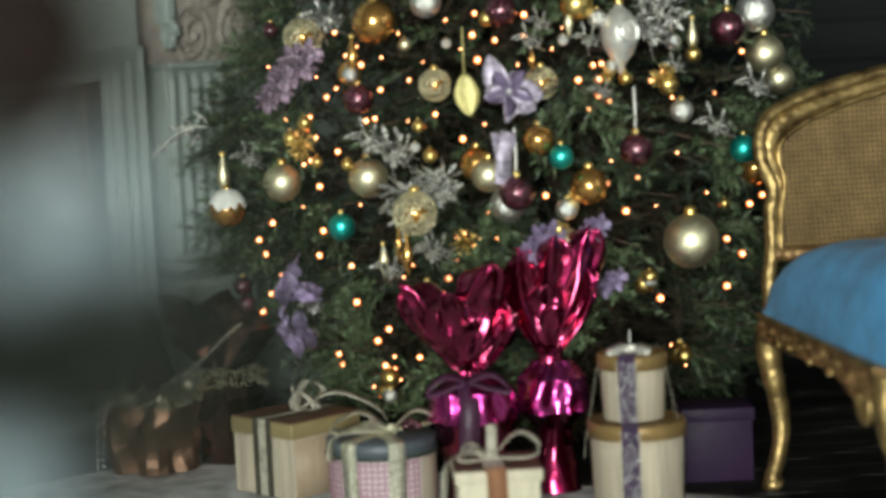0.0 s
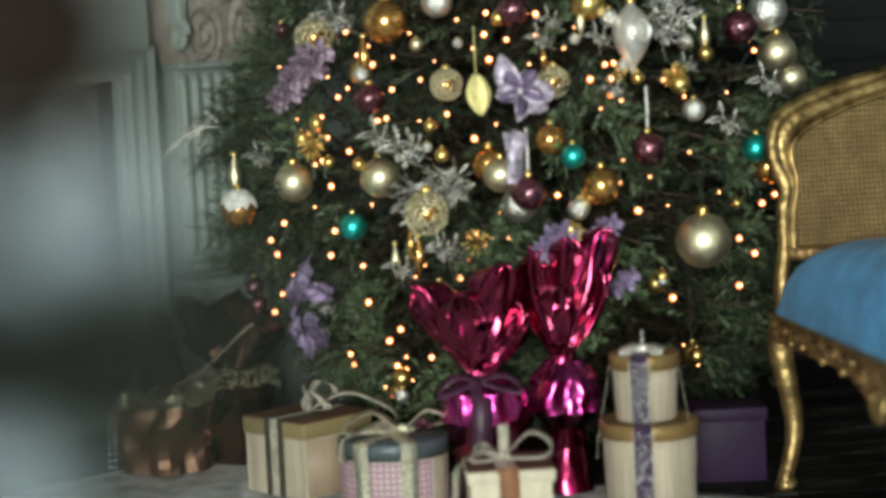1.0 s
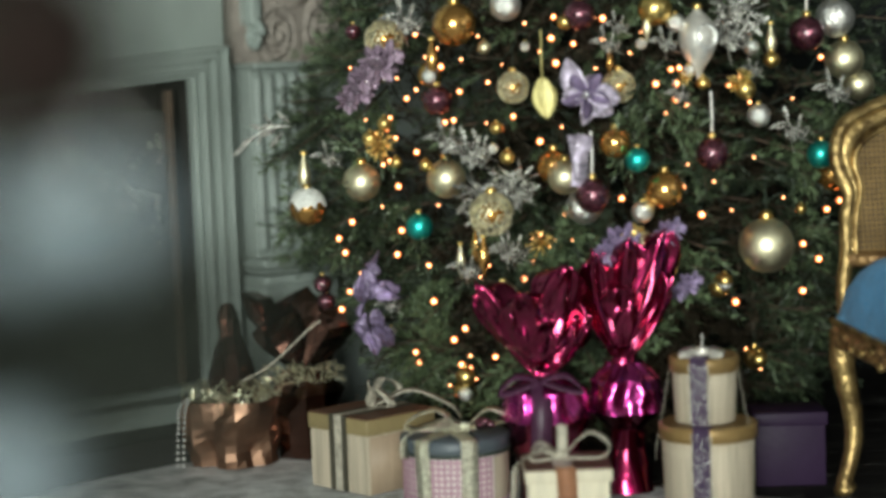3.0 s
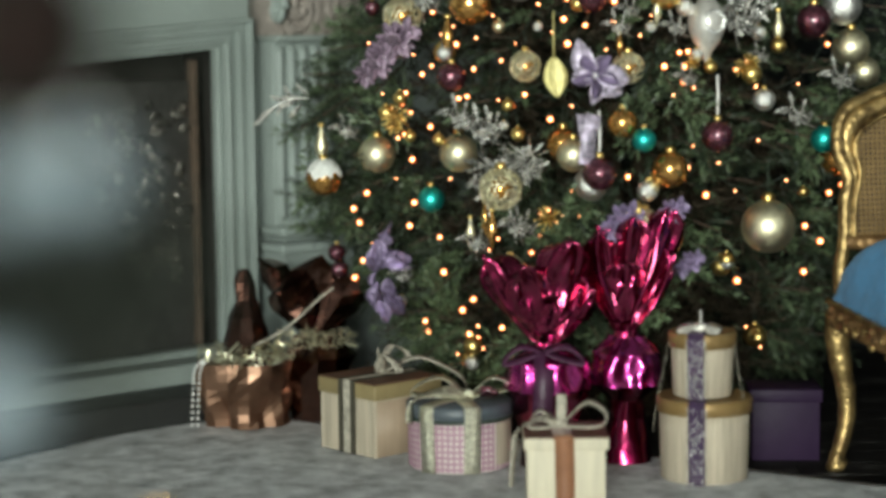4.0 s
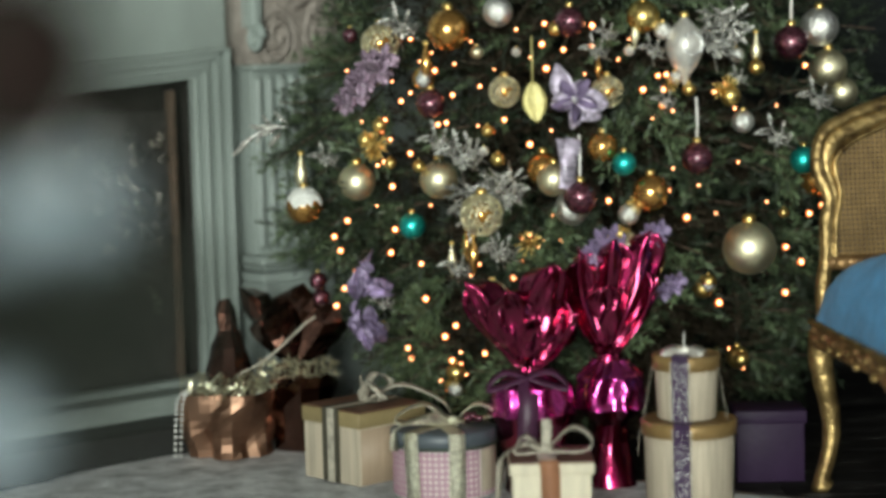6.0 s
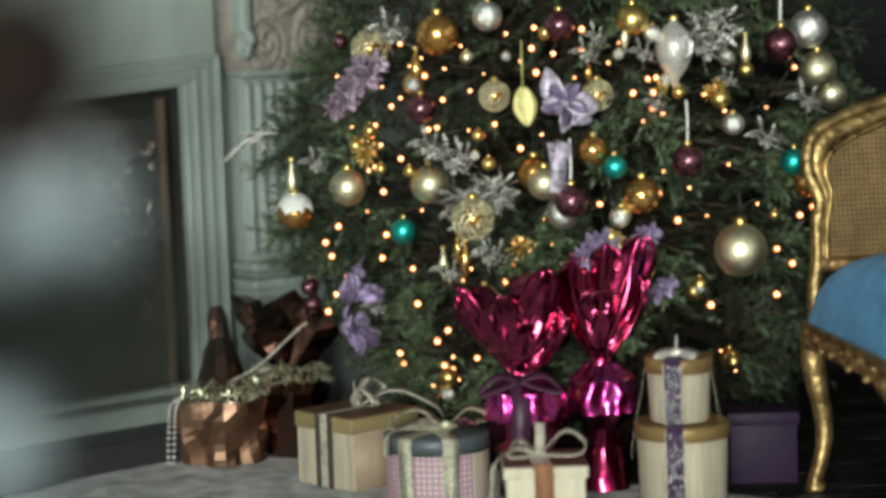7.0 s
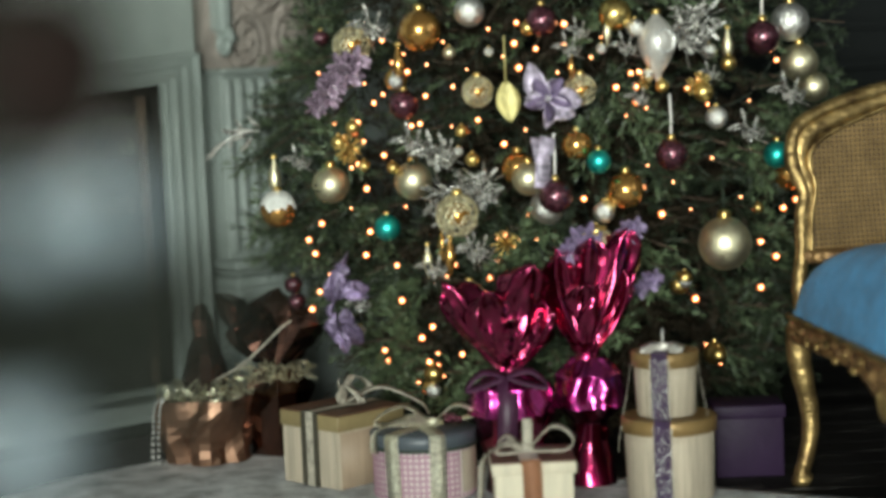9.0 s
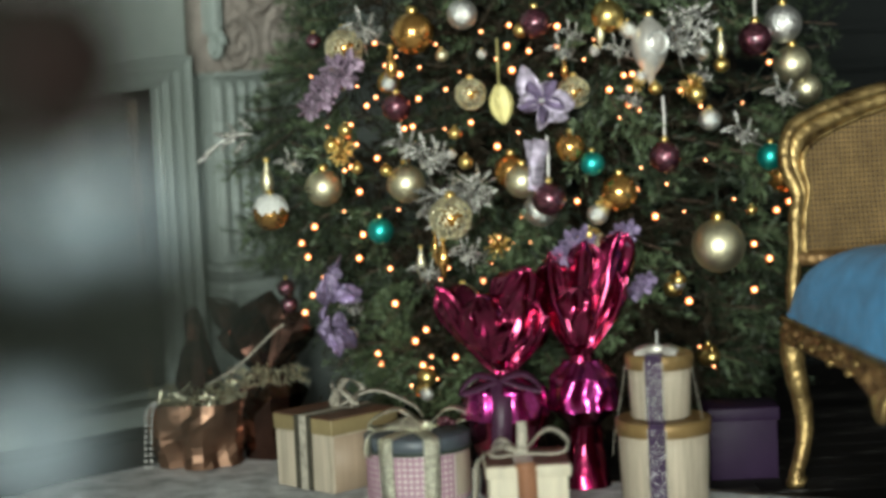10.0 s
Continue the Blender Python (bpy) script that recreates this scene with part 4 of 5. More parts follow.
# seat cushion
bm = bmesh.new()
n = 40
grid = []
for j in range(n + 1):
    row = []
    for i in range(n + 1):
        u, v = 2 * i / n - 1, 2 * j / n - 1
        q = max(abs(u), abs(v))
        x = W / 2 + u * (W / 2 + 0.02)
        y = -DP / 2 + v * (DP / 2 + 0.01)
        fore = (1 - v) / 2
        z = 0.357 - 0.016 * fore + (0.148 + 0.054 * fore) * (1 - abs(u) ** 8) ** 0.5 * (1 - abs(v) ** 6) ** 0.5 + 0.004 * noise.noise((x * 9, y * 9, 2))
        row.append(bm.verts.new((x, y, z)))
    grid.append(row)
for j in range(n):
    for i in range(n):
        bm.faces.new((grid[j][i], grid[j][i + 1], grid[j + 1][i + 1], grid[j + 1][i]))
ext = bmesh.ops.extrude_face_region(bm, geom=list(bm.faces))
for v in [g0 for g0 in ext["geom"] if isinstance(g0, bmesh.types.BMVert)]:
    v.co.z = 0.348 - 0.016 * min(1, max(0, -v.co.y / DP))
bmesh.ops.recalc_face_normals(bm, faces=bm.faces)
part("seat", bm, "blue_velvet", chair, "dusty blue velvet seat cushion")
# back: moulded frame and woven cane
REC = 0.11  # lean of the back


def back_pt(x, z, o=0.0):
    return Vector((x, (z - 0.36) * REC * 1.4 - 0.012 - o, z))


half = [(0.0, 0.34), (0.0, 0.42), (0.012, 0.49), (0.016, 0.56), (0.026, 0.61), (0.008, 0.66), (0.006, 0.705), (0.022, 0.745), (0.06, 0.77), (0.13, 0.795), (0.21, 0.815), (0.32, 0.835)]
full = half + [(W - x, z) for x, z in reversed(half[:-1])]
outer = curve_points([back_pt(x, z) for x, z in full], 90)
part("back_frame", tube(outer, 0.0145, 12, taper=lambda u: 1.0 + 0.1 * math.sin(u * 47) * math.sin(u * 19)), "gilt", chair, "carved gilt back frame")
inner_half = [(0.03, 0.475), (0.036, 0.56), (0.05, 0.62), (0.04, 0.668), (0.05, 0.7), (0.085, 0.728), (0.15, 0.755), (0.22, 0.777), (0.32, 0.795)]
inner = inner_half + [(W - x, z) for x, z in reversed(inner_half[:-1])]
part("inner_moulding", tube(curve_points([back_pt(x, z, 0.006) for x, z in inner], 80), 0.0055, 8), "gilt", chair)
oh = half[2:]
o_pts = curve_points([back_pt(x, z) for x, z in oh + [(W - x, z) for x, z in reversed(oh[:-1])]], 80)
i_pts = curve_points([back_pt(x, z, 0.004) for x, z in inner], 80)
bm = bmesh.new()
rows = [[bm.verts.new(p) for p in (a, (a * 0.5 + b * 0.5) + Vector((0, -0.009, 0)), b, b + Vector((0, 0.014, 0)), a + Vector((0, 0.014, 0)))] for a, b in zip(o_pts, i_pts)]
for r0, r1 in zip(rows, rows[1:]):
    for k in range(5):
        bm.faces.new((r0[k], r1[k], r1[(k + 1) % 5], r0[(k + 1) % 5]))
bmesh.ops.recalc_face_normals(bm, faces=bm.faces)
part("back_band", bm, "gilt", chair, "broad carved gilt band of the back")
part("bottom_rail", tube([back_pt(0.012, 0.478), back_pt(W * 0.5, 0.472), back_pt(W - 0.012, 0.478)], 0.016, 10), "gilt_worn", chair)


def inside_top(x):
    q = min(x, W - x)
    for (x0, z0), (x1, z1) in zip(inner_half, inner_half[1:]):
        if x0 <= q <= x1 and x1 > x0 and z0 > 0.66:
            return z0 + (z1 - z0) * (q - x0) / (x1 - x0)
    return 0.79 if q > 0.3 else 0.7


bm = bmesh.new()
for x in np.arange(0.052, W - 0.045, 0.0105):
    t = inside_top(x)
    bulge = 0.03 * math.sin(math.pi * x / W)
    ribbon([back_pt(x, 0.48) + Vector((0, bulge * 0.5, 0)), back_pt(x, (0.48 + t) / 2) + Vector((0, bulge, 0)), back_pt(x, t) + Vector((0, bulge * 0.5, 0))], 0.0042, 0.0012, (1, 0, 0), bm=bm)
for z in np.arange(0.485, 0.79, 0.0105):
    xs = [x for x in np.arange(0.036, W - 0.03, 0.02) if inside_top(x) > z]
    if len(xs) > 2:
        ribbon([back_pt(x, z) + Vector((0, -0.0015 + 0.03 * math.sin(math.pi * x / W) * (1 - 0.5 * abs((z - 0.63) / 0.16)), 0)) for x in xs], 0.0042, 0.0012, (0, 0, 1), bm=bm)
tagged(part("cane_back", bm, "cane", chair, "open woven honey-coloured cane", smooth=False), kind="stuff")
# sheet added behind the open cane so that its holes look dark
bm = bmesh.new()
rows = []
for x in np.linspace(0.045, W - 0.045, 30):
    t = inside_top(x) - 0.004
    bulge = 0.03 * math.sin(math.pi * x / W)
    rows.append([bm.verts.new(back_pt(x, z) + Vector((0, 0.012 + bulge * (1 - 0.5 * abs(k - 3) / 3), 0))) for k, z in enumerate(np.linspace(0.485, t, 7))])
for r0, r1 in zip(rows, rows[1:]):
    for k in range(6):
        bm.faces.new((r0[k], r1[k], r1[k + 1], r0[k + 1]))
ext = bmesh.ops.extrude_face_region(bm, geom=list(bm.faces))
for v in [g0 for g0 in ext["geom"] if isinstance(g0, bmesh.types.BMVert)]:
    v.co.y += 0.003
part("back_lining", bm, "bark", chair, "added dark brown sheet behind the open cane")

# ---- hanging ornaments ----
PROTO = {}
BR = 0.036


def hanger(g, top, long=0.05, material="wire", width=0.0):
    part("cap", lathe([(0.0085, top - 0.002), (0.009, top), (0.009, top + 0.006), (0.0065, top + 0.009), (0.002, top + 0.01)], 12), "gold", g)
    if width:
        part("hanging_ribbon", ribbon([(0, 0, top + 0.008), (0.001, 0, top + 0.008 + long * 0.5), (0, 0.004, top + 0.008 + long)], width, 0.001, (1, 0, 0)), material, g)
    else:
        part("thread", tube([(0, 0, top + 0.008), (0, 0.003, top + 0.008 + long)], 0.0009, 5), material, g)


def make_bauble(material, label, ribbon_mat=None):
    g = thing("bauble", label, "ornament", group="tree ornaments")
    part("ball", sphere(BR, 32), material, g)
    hanger(g, BR, 0.09 if ribbon_mat else 0.04, ribbon_mat or "wire", 0.006 if ribbon_mat else 0.0)
    return g


def make_openwork(material, label):
    g = thing("openwork_bauble", label, "ornament", group="tree ornaments")
    bm = bmesh.new()
    bmesh.ops.create_icosphere(bm, subdivisions=3, radius=BR)
    r = random.Random(4)
    for v in bm.verts:
        v.co *= 1 + r.uniform(-0.03, 0.03)
    bmesh.ops.dissolve_edges(bm, edges=[e for e in bm.edges if r.random() < 0.22])
    bmesh.ops.wireframe(bm, faces=list(bm.faces), thickness=0.0042, use_replace=True, use_even_offset=False)
    part("openwork", bm, material, g)
    part("core", sphere(BR * 0.62, 16), "amber", g, "amber glass core")
    hanger(g, BR, 0.04)
    return g


def make_snowy(label):
    g = make_bauble("amber", label)
    bm = bmesh.new()
    n, m = 28, 10
    r = random.Random(9)
    edge = [r.uniform(0.85, 1.25) for _ in range(n)]
    rings = []
    for j in range(m + 1):
        rings.append([bm.verts.new(Vector((math.sin(t) * math.cos(2 * math.pi * k / n), math.sin(t) * math.sin(2 * math.pi * k / n), math.cos(t))) * (BR * (1.03 + 0.07 * (1 - j / m)))) for k in range(n) for t in (0.02 + 1.35 * edge[k] * j / m,)])
    for a, b in zip(rings, rings[1:]):
        for k in range(n):
            bm.faces.new((a[k], b[k], b[(k + 1) % n], a[(k + 1) % n]))
    part("snow_cap", bm, "snow", g, "flocked white snow cap")
    return g


def make_drop(material, label):
    g = thing("drop_ornament", label, "ornament", group="tree ornaments")
    prof = [(0.002, -0.085), (0.004, -0.07), (0.01, -0.052), (0.024, -0.034), (0.034, -0.012), (0.036, 0.008), (0.031, 0.028), (0.018, 0.044), (0.009, 0.052), (0.007, 0.06)]
    part("glass_body", lathe(prof, 28), material, g)
    bm = lathe([(0.024, 0.0), (0.021, 0.003), (0.016, -0.002), (0.008, -0.007), (0.001, -0.009)], 24, caps=False)
    part("reflector", bm, "silver", g, "round indented reflector", at=pose(0.012, -0.031, 0.006, 82, 0, 20))
    hanger(g, 0.058, 0.05)
    return g


def make_slim(material, label):
    g = thing("slim_drop_ornament", label, "ornament", group="tree ornaments")
    part("glass_body", lathe([(0.001, -0.06), (0.006, -0.045), (0.015, -0.02), (0.017, -0.002), (0.011, 0.02), (0.005, 0.04), (0.004, 0.05)], 20), material, g)
    hanger(g, 0.048, 0.03)
    return g


def leaf_mesh(length, width, fold=0.25, curl=0.2, jag=0.0, n=10):
    """One leaf with a midrib fold and real thickness, root at the origin, growing along +x."""
    bm = bmesh.new()
    rows = []
    for i in range(n + 1):
        u = i / n
        wd = width * math.sin(math.pi * min(1, u * 0.93 + 0.05)) ** 0.8 * (1 + (jag if i % 2 else -jag)) / 2
        z = curl * length * u * u
        rows.append([bm.verts.new((length * u, s * wd, z + fold * wd * abs(s))) for s in (-1, -0.5, 0, 0.5, 1)])
    for a, b in zip(rows, rows[1:]):
        for k in range(4):
            bm.faces.new((a[k], b[k], b[k + 1], a[k + 1]))
    ext = bmesh.ops.extrude_face_region(bm, geom=list(bm.faces))
    for v in [g0 for g0 in ext["geom"] if isinstance(g0, bmesh.types.BMVert)]:
        v.co.z -= 0.0008
    return mesh_of(bm, "leaf")


def make_leaf(label):
    g = thing("leaf_ornament", label, "ornament", group="tree ornaments")
    me = leaf_mesh(0.075, 0.046, 0.2, 0.1)
    part("leaf", me, "gold_leaf", g, at=pose(0, 0, 0.036, 0, 85, 0) @ pose(0, 0, 0, 90, 0, 0) @ pose(0, 0, 0, 0, 0, 0))
    part("thread", tube([(0, 0, 0.034), (0, 0.002, 0.12)], 0.0022, 5), "gold_leaf", g)
    return g


PETAL = leaf_mesh(0.062, 0.042, 0.7, -0.3)
SMALL = leaf_mesh(0.042, 0.036, 0.5, 0.35)


def make_flower(material, label):
    g = thing("silk_flower", label, "ornament", group="silk flowers")
    for k, (a, s) in enumerate(((98, 1.15), (2, 1.05), (-48, 1.0), (-112, 0.9), (-155, 0.7), (165, 0.65), (52, 0.6), (128, 0.7))):
        me = PETAL.copy()
        part("petal", me, material, g, at=pose(0, -0.004 * (k % 2), 0, 0, -a, 0) @ pose(0, 0, 0, 60 + 22 * (k % 3), (-25, 10, -8)[k % 3], 0) @ Matrix.Diagonal((s, s, s, 1)))
    for k in range(5):
        part("inner_petal", SMALL.copy(), "violet_silk", g, at=pose(0, -0.012, 0, 0, -72 * k, 0) @ pose(0, 0, 0, 40, -35, 0))
    part("heart", sphere(0.008, 10, m=Matrix.Translation((0, -0.014, 0))), "silver", g, "glittering flower heart")
    return g


def make_cluster(material, label):
    g = thing("silk_flower_cluster", label, "ornament", group="silk flowers")
    r = random.Random(12)
    for cx, cz in ((-0.028, -0.018), (0.022, 0.01), (0.0, 0.03), (0.038, 0.042)):
        for k in range(8):
            a = 45 * k + r.uniform(-12, 12)
            part("petal", SMALL.copy(), material, g, at=pose(cx, r.uniform(-0.02, 0.0), cz, 0, -a, 0) @ pose(0, 0, 0, r.uniform(25, 80), r.uniform(-50, -5), 0))
    return g


def make_bow(material, label):
    g = thing("silk_bow", label, "ornament", group="silk bows")
    r = random.Random(21)
    for k in range(17):
        s = r.uniform(0.6, 1.05)
        z = 0.045 - 0.125 * k / 16
        a = r.choice((-90, -90, -60, -120, 90, 20, 160)) + r.uniform(-25, 25) if k < 9 else -90 + r.uniform(-28, 28)
        part("fold", PETAL.copy(), material, g, at=pose(r.uniform(-0.022, 0.022) * (1 - k / 30), r.uniform(-0.022, 0.0), z, 0, -a, 0) @ pose(0, 0, 0, r.uniform(20, 160), r.uniform(-35, 20), 0) @ Matrix.Diagonal((s * 0.8, s * 0.85, s, 1)))
    part("knot", sphere(0.011, 10, m=Matrix.Translation((0, -0.01, 0))), material, g)
    return g


def make_tails(material, label):
    g = thing("silk_ribbon", label, "ornament", group="silk bows")
    for x, ln, a in ((-0.012, 0.06, 0.1), (0.01, 0.075, -0.15)):
        part("tail", ribbon(curve_points([(x, 0, 0.035), (x + a * 0.03, -0.012, 0.01), (x + a * 0.08, -0.004, -0.02), (x + a * 0.12, -0.01, -ln)], 14), 0.036, 0.0012, (1, 0.35, 0), ripple=0.0015), material, g)
    return g


FROND = leaf_mesh(0.034, 0.01, 0.5, 0.2, 0.4, 8)


def make_frost(label, count, seed):
    g = thing("frosted_leaf_spray", label, "ornament", group="frosted sprays")
    r = random.Random(seed)
    for k in range(count):
        a = 360 * k / count + r.uniform(-15, 15)
        ob = new("frond", FROND)
        ob.matrix_basis = pose(r.uniform(-0.028, 0.028), r.uniform(-0.02, 0.01), r.uniform(-0.028, 0.028), 0, -a, 0) @ pose(0, 0, 0, r.uniform(20, 160), r.uniform(-75, 15), 0) @ Matrix.Diagonal((*[r.uniform(0.7, 1.25)] * 3, 1))
        ob.parent = g
    return g


FROND.materials.append(MATS["frost_leaf"])


def make_star(label):
    g = thing("wire_star", label, "ornament", group="tree ornaments")
    r = random.Random(2)
    bm = bmesh.new()
    for k in range(34):
        d = Vector((r.gauss(0, 1), r.gauss(0, 1), r.gauss(0, 1))).normalized()
        tube([(0, 0, 0), d * 0.036], 0.0012, 4, bm=bm)
        sphere(0.0042, 6, bm=bm, m=Matrix.Translation(d * r.uniform(0.024, 0.036)))
    part("wire_burst", bm, "gold", g)
    return g


def make_sprig(label):
    g = thing("silver_sprig", label, "ornament", group="frosted sprays")
    part("stem", tube(curve_points([(0, 0, 0), (-0.03, -0.004, 0.0), (-0.06, -0.004, -0.012), (-0.09, 0, -0.04)], 12), 0.0016, 5), "silver", g)
    for k, (x, z, a, s) in enumerate(((-0.02, 0.0, 200, 0.8), (-0.04, -0.004, 160, 0.7), (-0.06, -0.014, 205, 0.7), (-0.03, 0, 120, 0.6), (-0.075, -0.025, 215, 0.8), (-0.01, 0.0, 170, 0.8), (-0.015, -0.01, 225, 0.7), (-0.05, -0.008, 240, 0.5), (0.0, 0.005, 130, 0.7))):
        ob = new("leaflet", SPRIG_LEAF)
        ob.matrix_basis = pose(x, 0, z, 0, -a, 0) @ pose(0, 0, 0, 60, 0, 0) @ Matrix.Diagonal((s, s, s, 1))
        ob.parent = g
    return g


SPRIG_LEAF = leaf_mesh(0.05, 0.014, 0.6, 0.15)
SPRIG_LEAF.materials.append(MATS["frost_leaf"])

MAKERS = {
    "champagne": lambda: make_bauble("champagne", "matte champagne gold glass bauble on the tree"),
    "gold": lambda: make_bauble("gold", "shiny gold glass bauble on the tree"),
    "amber": lambda: make_bauble("amber", "shiny amber gold glass bauble on the tree"),
    "silver": lambda: make_bauble("silver", "textured silver white bauble on the tree"),
    "plum": lambda: make_bauble("plum", "mottled plum glass bauble on the tree"),
    "plum_hung": lambda: make_bauble("plum", "mottled plum bauble hung on a white ribbon", "white_ribbon"),
    "teal": lambda: make_bauble("teal", "small shiny teal glass bauble on the tree"),
    "open_gold": lambda: make_openwork("champagne", "pale gold openwork filigree bauble on the tree"),
    "snowy": lambda: make_snowy("amber bauble with a flocked snow cap"),
    "drop": lambda: make_drop("pearl", "pearly teardrop ornament with an indented reflector"),
    "slim": lambda: make_slim("champagne", "slim champagne glass drop ornament"),
    "slim_amber": lambda: make_slim("amber", "slim amber glass drop ornament"),
    "leaf": lambda: make_leaf("flat gold leaf ornament hanging from a thread"),
    "flower": lambda: make_flower("lilac_silk", "large lilac silk flower with open petals"),
    "cluster": lambda: make_cluster("rose_silk", "bunch of lilac silk roses on the tree"),
    "petals": lambda: make_cluster("violet_silk", "small bunch of violet silk petals"),
    "bow": lambda: make_bow("violet_silk", "hanging violet silk bow with tails"),
    "tail_bow": lambda: make_tails("lilac_silk", "pale lilac ribbon tails below a silk flower"),
    "frost": lambda: make_frost("spray of silvery frosted leaves", 46, 3),
    "frost_small": lambda: make_frost("small sprig of silvery frosted leaves", 22, 6),
    "star": lambda: make_star("gold wire and bead burst ornament"),
    "sprig": lambda: make_sprig("silver lilac sprig sticking out of the tree"),
}


def hang(kind, x, y, z, size=1.0, turn=0.0):
    m = pose(x, y, z, 0, 0, turn) @ Matrix.Diagonal((size, size, size, 1))
    if kind not in PROTO:
        PROTO[kind] = MAKERS[kind]()
        PROTO[kind].matrix_basis = m
        return PROTO[kind]
    src = PROTO[kind]
    return copy_thing(src, pose(x, y, z, 0, 0, turn) @ Matrix.Diagonal((*[size / src.scale[0]] * 3, 1)))


hang("amber", 0.048, 4.651, 0.979, 1.30)
hang("gold", 0.462, 4.565, 0.996, 0.98)
hang("silver", 0.878, 4.768, 0.966, 1.20)
hang("plum_hung", 0.802, 4.695, 0.934, 1.07)
hang("champagne", 0.905, 4.805, 0.874, 1.20)
hang("champagne", 0.945, 4.848, 0.817, 0.97)
hang("drop", 0.55, 4.565, 0.929, 1.14)
hang("plum", 0.305, 4.562, 0.989, 0.94)
hang("silver", 0.155, 4.612, 1.015, 0.92)
hang("open_gold", -0.101, 4.749, 0.954, 1.16)
hang("open_gold", 0.163, 4.555, 0.845, 0.91)
hang("leaf", 0.222, 4.53, 0.823, 1.15)
hang("plum", 0.006, 4.623, 0.821, 0.89)
hang("plum", -0.17, 4.819, 0.973, 0.50)
hang("champagne", -0.161, 4.726, 0.649, 1.15)
hang("snowy", -0.283, 4.791, 0.594, 1.13)
hang("slim", -0.288, 4.805, 0.667, 0.89)
hang("champagne", 0.02, 4.635, 0.656, 1.16)
hang("amber", 0.242, 4.553, 0.678, 1.01)
hang("champagne", 0.261, 4.503, 0.658, 0.99)
hang("silver", 0.303, 4.558, 0.592, 1.04)
hang("plum_hung", 0.314, 4.472, 0.62, 0.99)
hang("amber", 0.366, 4.511, 0.724, 0.90)
hang("open_gold", 0.383, 4.564, 0.839, 0.94)
hang("plum_hung", 0.567, 4.512, 0.695, 0.96)
hang("open_gold", 0.106, 4.475, 0.59, 1.22)
hang("teal", -0.041, 4.656, 0.554, 0.82)
hang("teal", 0.409, 4.486, 0.689, 0.73)
hang("teal", 0.817, 4.639, 0.678, 0.85)
hang("amber", 0.863, 4.743, 0.63, 1.12)
hang("amber", 0.466, 4.503, 0.625, 1.09)
hang("silver", 0.419, 4.507, 0.58, 0.63)
hang("champagne", 0.679, 4.535, 0.499, 1.60)
hang("gold", 0.585, 4.581, 0.409, 0.61)
hang("gold", 0.675, 4.69, 0.239, 0.72)
hang("open_gold", 0.412, 4.5, 0.502, 1.09)
hang("open_gold", 0.127, 4.519, 0.413, 0.87)
hang("slim_amber", 0.076, 4.593, 0.518, 0.68)
hang("slim", 0.044, 4.619, 0.483, 0.69)
hang("star", 0.21, 4.54, 0.519, 0.87)
hang("star", -0.115, 4.676, 0.732, 0.90)
hang("gold", 0.04, 4.762, 0.182, 0.49)
hang("silver", -0.111, 4.791, 0.312, 0.35)
hang("silver", 0.673, 4.562, 0.768, 0.67)
hang("gold", 0.647, 4.568, 0.823, 0.61)
hang("gold", 0.712, 4.619, 0.882, 0.48)
hang("star", 0.624, 4.562, 0.836, 0.54)
hang("petals", 0.509, 4.548, 0.413, 0.47)
hang("slim", 0.714, 4.633, 0.921, 0.74)
hang("flower", 0.305, 4.475, 0.827, 1.15)
hang("tail_bow", 0.292, 4.468, 0.712, 0.95)
hang("cluster", -0.124, 4.711, 0.885, 0.81)
hang("cluster", -0.167, 4.719, 0.835, 0.65)
hang("bow", -0.15, 4.757, 0.413, 1.24)
hang("sprig", -0.314, 4.797, 0.772, 1.21)
hang("petals", 0.356, 4.468, 0.511, 0.65)
hang("petals", 0.46, 4.47, 0.527, 0.54)
hang("frost", 0.103, 4.553, 0.604, 1.25)
hang("frost", 0.157, 4.524, 0.641, 0.93)
hang("frost_small", 0.068, 4.549, 0.707, 1.07)
hang("frost_small", 0.02, 4.577, 0.737, 0.88)
hang("frost_small", 0.616, 4.579, 0.934, 1.18)
hang("frost", 0.644, 4.603, 0.97, 1.09)
hang("frost_small", -0.056, 4.715, 0.987, 1.01)
hang("frost_small", 0.744, 4.578, 0.733, 0.88)
hang("frost_small", -0.232, 4.768, 0.7, 0.72)
hang("frost_small", 0.054, 4.61, 0.464, 0.79)
hang("frost_small", 0.151, 4.553, 0.506, 0.88)
hang("frost_small", 0.854, 4.678, 0.808, 0.90)
hang("frost_small", 0.357, 4.529, 0.926, 0.68)
hang("silver", 0.504, 4.564, 0.966, 0.54)
hang("frost_small", 0.499, 4.509, 0.817, 0.58)
hang("champagne", 0.425, 4.506, 0.586, 0.53)
hang("star", 0.518, 4.534, 0.852, 0.47)
hang("gold", 0.771, 4.633, 0.564, 0.31)
hang("silver", 0.594, 4.561, 0.42, 0.44)
hang("open_gold", -0.115, 4.775, 0.888, 0.77)
hang("frost_small", -0.11, 4.757, 0.374, 0.61)
hang("frost_small", 0.478, 4.537, 0.924, 0.66)
hang("slim_amber", 0.362, 4.529, 0.89, 0.48)
hang("gold", -0.008, 4.681, 0.875, 0.69)
hang("silver", -0.002, 4.651, 0.888, 0.41)
hang("frost_small", 0.265, 4.552, 0.388, 0.51)
hang("silver", 0.191, 4.57, 0.928, 0.30)
hang("gold", 0.275, 4.563, 0.975, 0.44)
hang("champagne", 0.109, 4.633, 0.929, 0.41)
hang("silver", 0.667, 4.605, 0.91, 0.48)
hang("gold", 0.555, 4.54, 0.84, 0.40)
hang("frost_small", 0.664, 4.578, 0.861, 0.51)
hang("slim", 0.443, 4.552, 0.961, 0.58)
